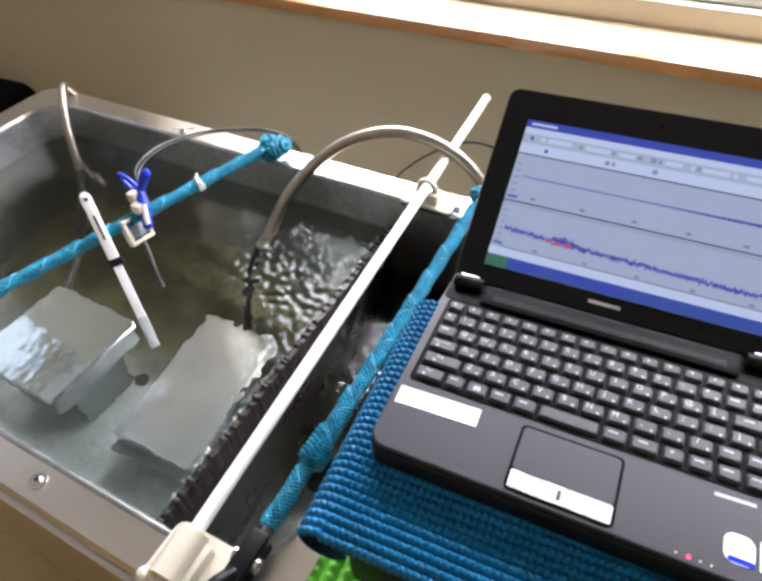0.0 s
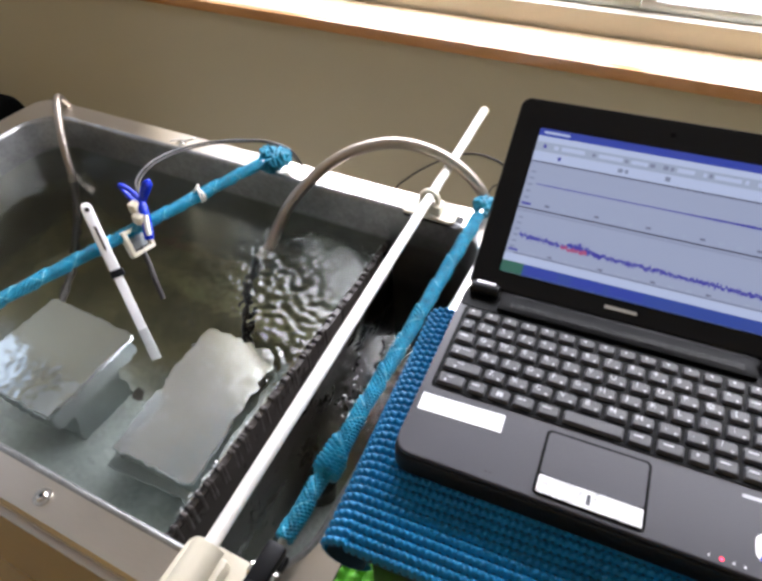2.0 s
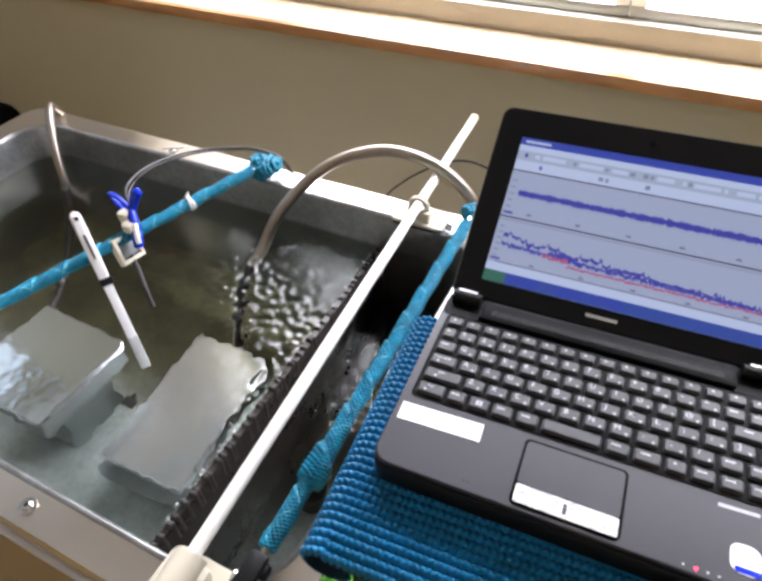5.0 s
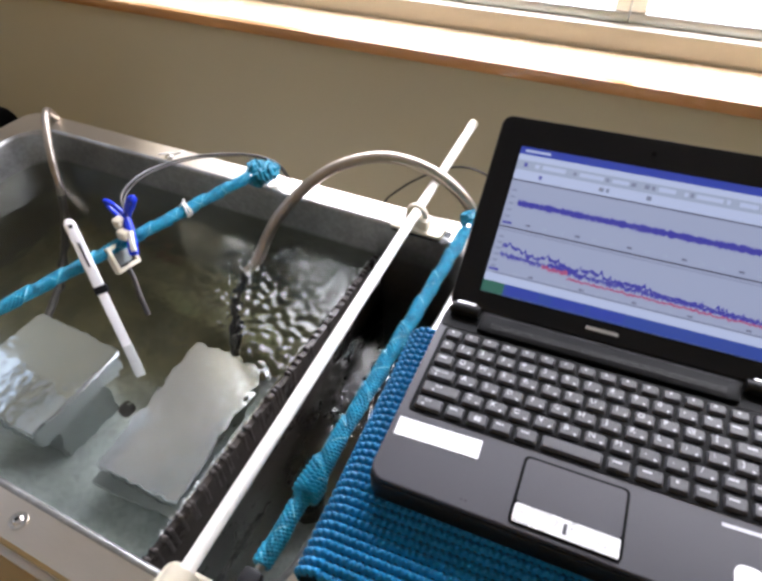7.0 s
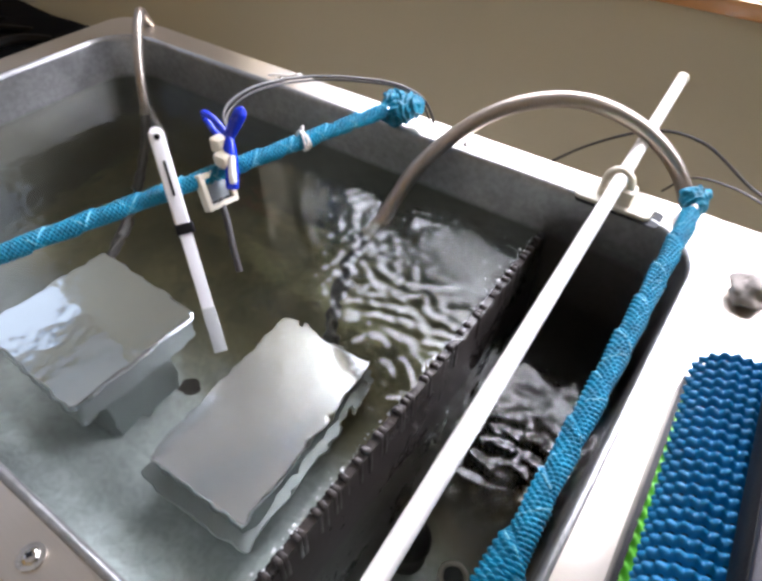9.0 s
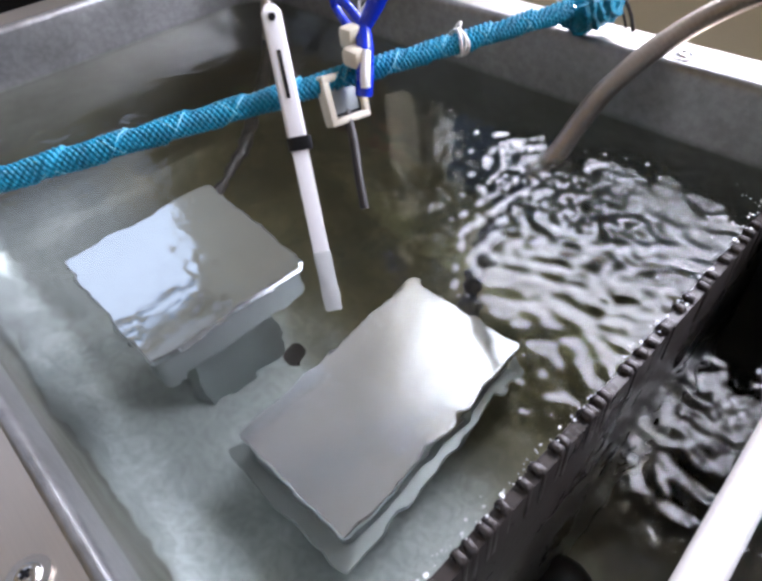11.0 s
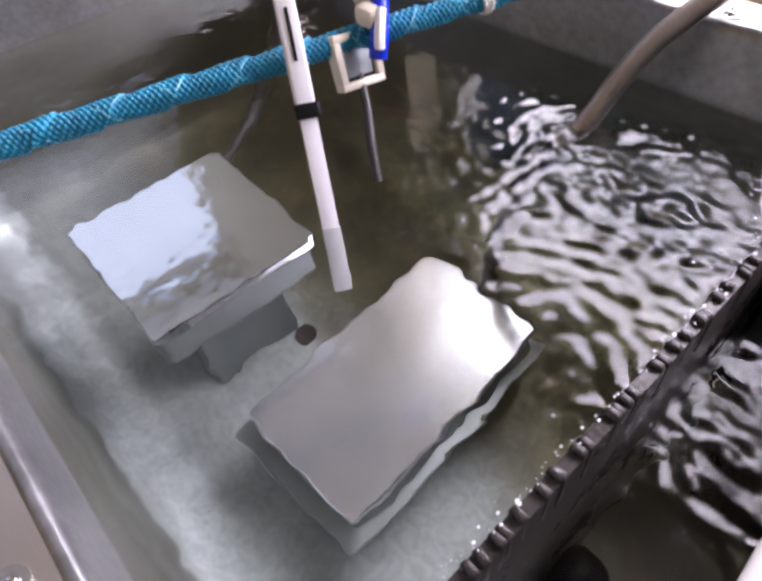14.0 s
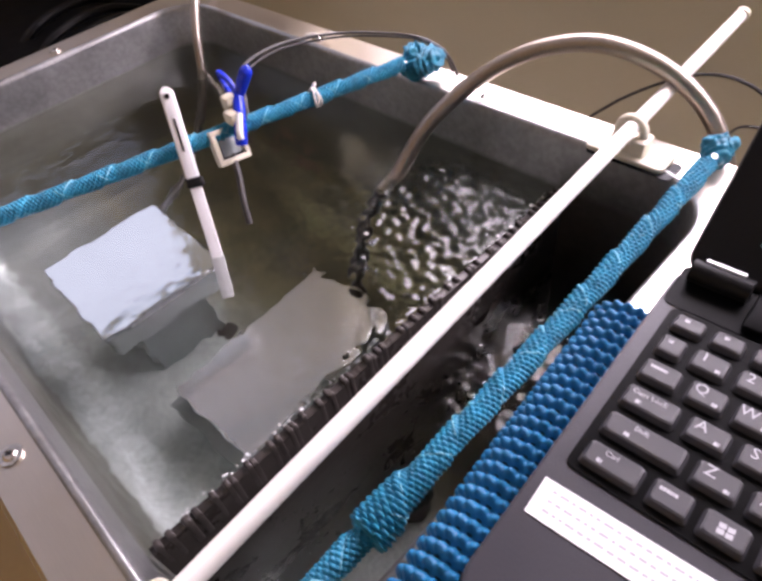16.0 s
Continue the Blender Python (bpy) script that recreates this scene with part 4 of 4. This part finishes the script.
part("trim_line", boxed(-.096, .096, .0830, .0834, .0033, .0037), M_DECK, hb, "thin bright line", smooth=False)
for sx in (-1, 1):
    part("hinge", cyl(bmesh.new(), .0050, .024, pose(sx * .113, .0815, .0045, 0, 90, 0), 20), M_BLACK, laptop, "black round hinge")
    # Silver sliver stands in for the highlight on top of the hinge.
    part("hinge_highlight", boxed(sx * .113 - .008, sx * .113 + .008, .0835, .0855, .0090, .0099, r=.0004), M_SILVER, laptop, "bright sliver for the hinge's highlight")

# the lid with the screen
lid = part("lid", slab(rounded(-.1300, .1300, -.0050, .1750, .009, 6), -.0105, -.0012, .0030), M_BEZEL, laptop, "black lid", m=pose(0, .0895, .0035, 37.3, 0, 0))
part("bezel", slab(rounded(-.1285, .1285, -.002, .1735, .008, 6), -.0011, 0.0, .0005), M_BEZEL, lid, "black screen bezel", angle=.25)
part("webcam", cyl(bmesh.new(), .0024, .0006, pose(0, .1600, .0002), 14), M_GLOSSBLACK, lid)
part("maker_mark", boxed(-.0125, .0125, -.0014, .0014, 0.0001, .0003), M_ALU, lid, "plain pale maker's mark", m=pose(-.004, .0065, 0), smooth=False)

SX0, SX1, SY0, SY1 = -.1065, .1120, .0145, .1470
SW, SH = SX1 - SX0, SY1 - SY0
display = part("display", boxed(SX0, SX1, SY0, SY1, .0001, .0006), S_PANE, lid, "lit screen with two measuring traces", smooth=False)


def ui(name, x0, x1, y0, y1, mat, z=1, label=""):
    """A flat patch of the display; shares of its width and of its height from the top."""
    return part(name, boxed(SX0 + x0 * SW, SX0 + x1 * SW, SY1 - y1 * SH, SY1 - y0 * SH, .0005, .0006 + z * .00012), mat, display, label, smooth=False)


ui("title_bar", 0, 1, 0, .052, S_BLUE)
ui("menu_bar", 0, 1, .052, .092, S_PALE)
ui("tool_bar", 0, 1, .092, .160, S_TOOL)
ui("tool_bar", 0, 1, .160, .228, S_PALE)
ui("divider", 0, 1, .228, .236, S_LINE)
ui("divider", 0, 1, .552, .561, S_LINE)
ui("divider", 0, 1, .575, .580, S_GREY)
ui("ruler", .03, 1, .862, .868, S_RULE)
ui("status_bar", 0, 1, .872, .925, S_PALE)
ui("task_bar", 0, 1, .925, 1, S_TASK)
ui("start_button", 0, .085, .925, 1, S_GREEN, 2)
rnd = random.Random(21)
for row, h in ((.106, .030), (.175, .030)):
    x = .03
    while x < .93:
        w = rnd.choice((.012, .012, .018, .06, .09))
        ui("tool_button", x, x + w, row + rnd.uniform(0, .008), row + h, rnd.choice((S_GREY, S_PALE, S_GREY, S_TRACE)) if w < .03 else S_PALE, 2)
        x += w + rnd.choice((.008, .012, .03))
for x in (.02, .19, .33):
    ui("task_button", x + .08, x + .20, .935, .985, S_BLUE, 2)
ui("title_print", .02, .12, .018, .034, S_PALE, 2)
for y in (.30, .345, .39, .435, .48, .62, .66, .70, .74, .78, .82):
    ui("axis_tick", .012, .030, y, y + .010, S_GREY, 2)
ui("axis_mark", .008, .045, .520, .535, S_TRACE, 2)
ui("axis_mark", .008, .045, .838, .852, S_TRACE, 2)
for i in range(14):
    ui("axis_number", .10 + i * .063, .118 + i * .063, .515, .528, S_RULE if i % 3 == 0 else S_TOOL, 2)
    ui("axis_number", .10 + i * .063, .118 + i * .063, .842, .853, S_RULE if i % 3 == 1 else S_TOOL, 2)


def trace_mesh(name, x0, x1, n, centre, half, z, mat, seed):
    """A measuring trace of many upright strokes."""
    rr = random.Random(seed)
    bm = bmesh.new()
    rings = []
    for i in range(n + 1):
        s = i / n
        x = SX0 + (x0 + (x1 - x0) * s) * SW
        c, h = centre(s, rr), half(s, rr)
        zs = (.0006, .0006 + z * .00012)
        rings.append([bm.verts.new((x, SY1 - (c + k * h) * SH, q)) for k, q in ((1, zs[0]), (1, zs[1]), (-1, zs[1]), (-1, zs[0]))])
    for p, q in zip(rings, rings[1:]):
        for k in range(4):
            bm.faces.new((p[k], p[(k + 1) % 4], q[(k + 1) % 4], q[k]))
    return part(name, bm, mat, display, smooth=False)


trace_mesh("upper_trace", .045, .985, 260, lambda s, r: .385, lambda s, r: .003 + (.012 * max(0, s - .5) * r.uniform(.4, 1.6)), 2, S_TRACE, 1)
trace_mesh("lower_trace", .035, .985, 330, lambda s, r: .735 + .055 * s ** .6 + r.uniform(-.012, .012) - .04 * math.exp(-((s - .25) / .04) ** 2) * r.random(),
           lambda s, r: r.uniform(.005, .017) * (1 + .8 * math.exp(-((s - .25) / .05) ** 2)), 2, S_TRACE, 2)
trace_mesh("red_trace", .20, .30, 18, lambda s, r: .765 + r.uniform(-.01, .01), lambda s, r: r.uniform(.006, .016), 3, S_RED, 3)
band = trace_mesh("signal_band", .045, .985, 300, lambda s, r: .385 + r.uniform(-.004, .004), lambda s, r: r.uniform(.012, .027), 3, S_TRACE, 4)
peaks = trace_mesh("spectrum_curve", .035, .95, 150, lambda s, r: .690 + .105 * s ** .8 - .014 * math.sin(s * 37) * (1 - s) - .030 * r.random() ** 4, lambda s, r: r.uniform(.005, .014), 3, S_TRACE, 5)
reds = trace_mesh("red_trace", .30, .985, 120, lambda s, r: .800 + .010 * s + r.uniform(-.006, .006), lambda s, r: r.uniform(.004, .008), 3, S_RED, 6)


# ---- what moves ----
def sway(t, a, b, w, ph):
    return pose(a * math.sin(w * t + ph), b * math.sin(w * .83 * t + ph + 1.3), 0)


def motions():
    steps = [i * .25 for i in range(65)]
    walk(water_main, [(t, sway(t, .0065, .0055, 5.1, .3)) for t in steps])
    walk(water_side, [(t, sway(t, .0060, .0070, 6.3, 1.1)) for t in steps])
    low, up = pose(0, 0, -.0009), pose(0, 0, 0)
    for ob, t0 in ((band, 2.4), (peaks, 2.2), (reds, 2.6)):
        walk(ob, [(0, low), (t0, low), (t0 + .4, up), (16, up)])


motions()
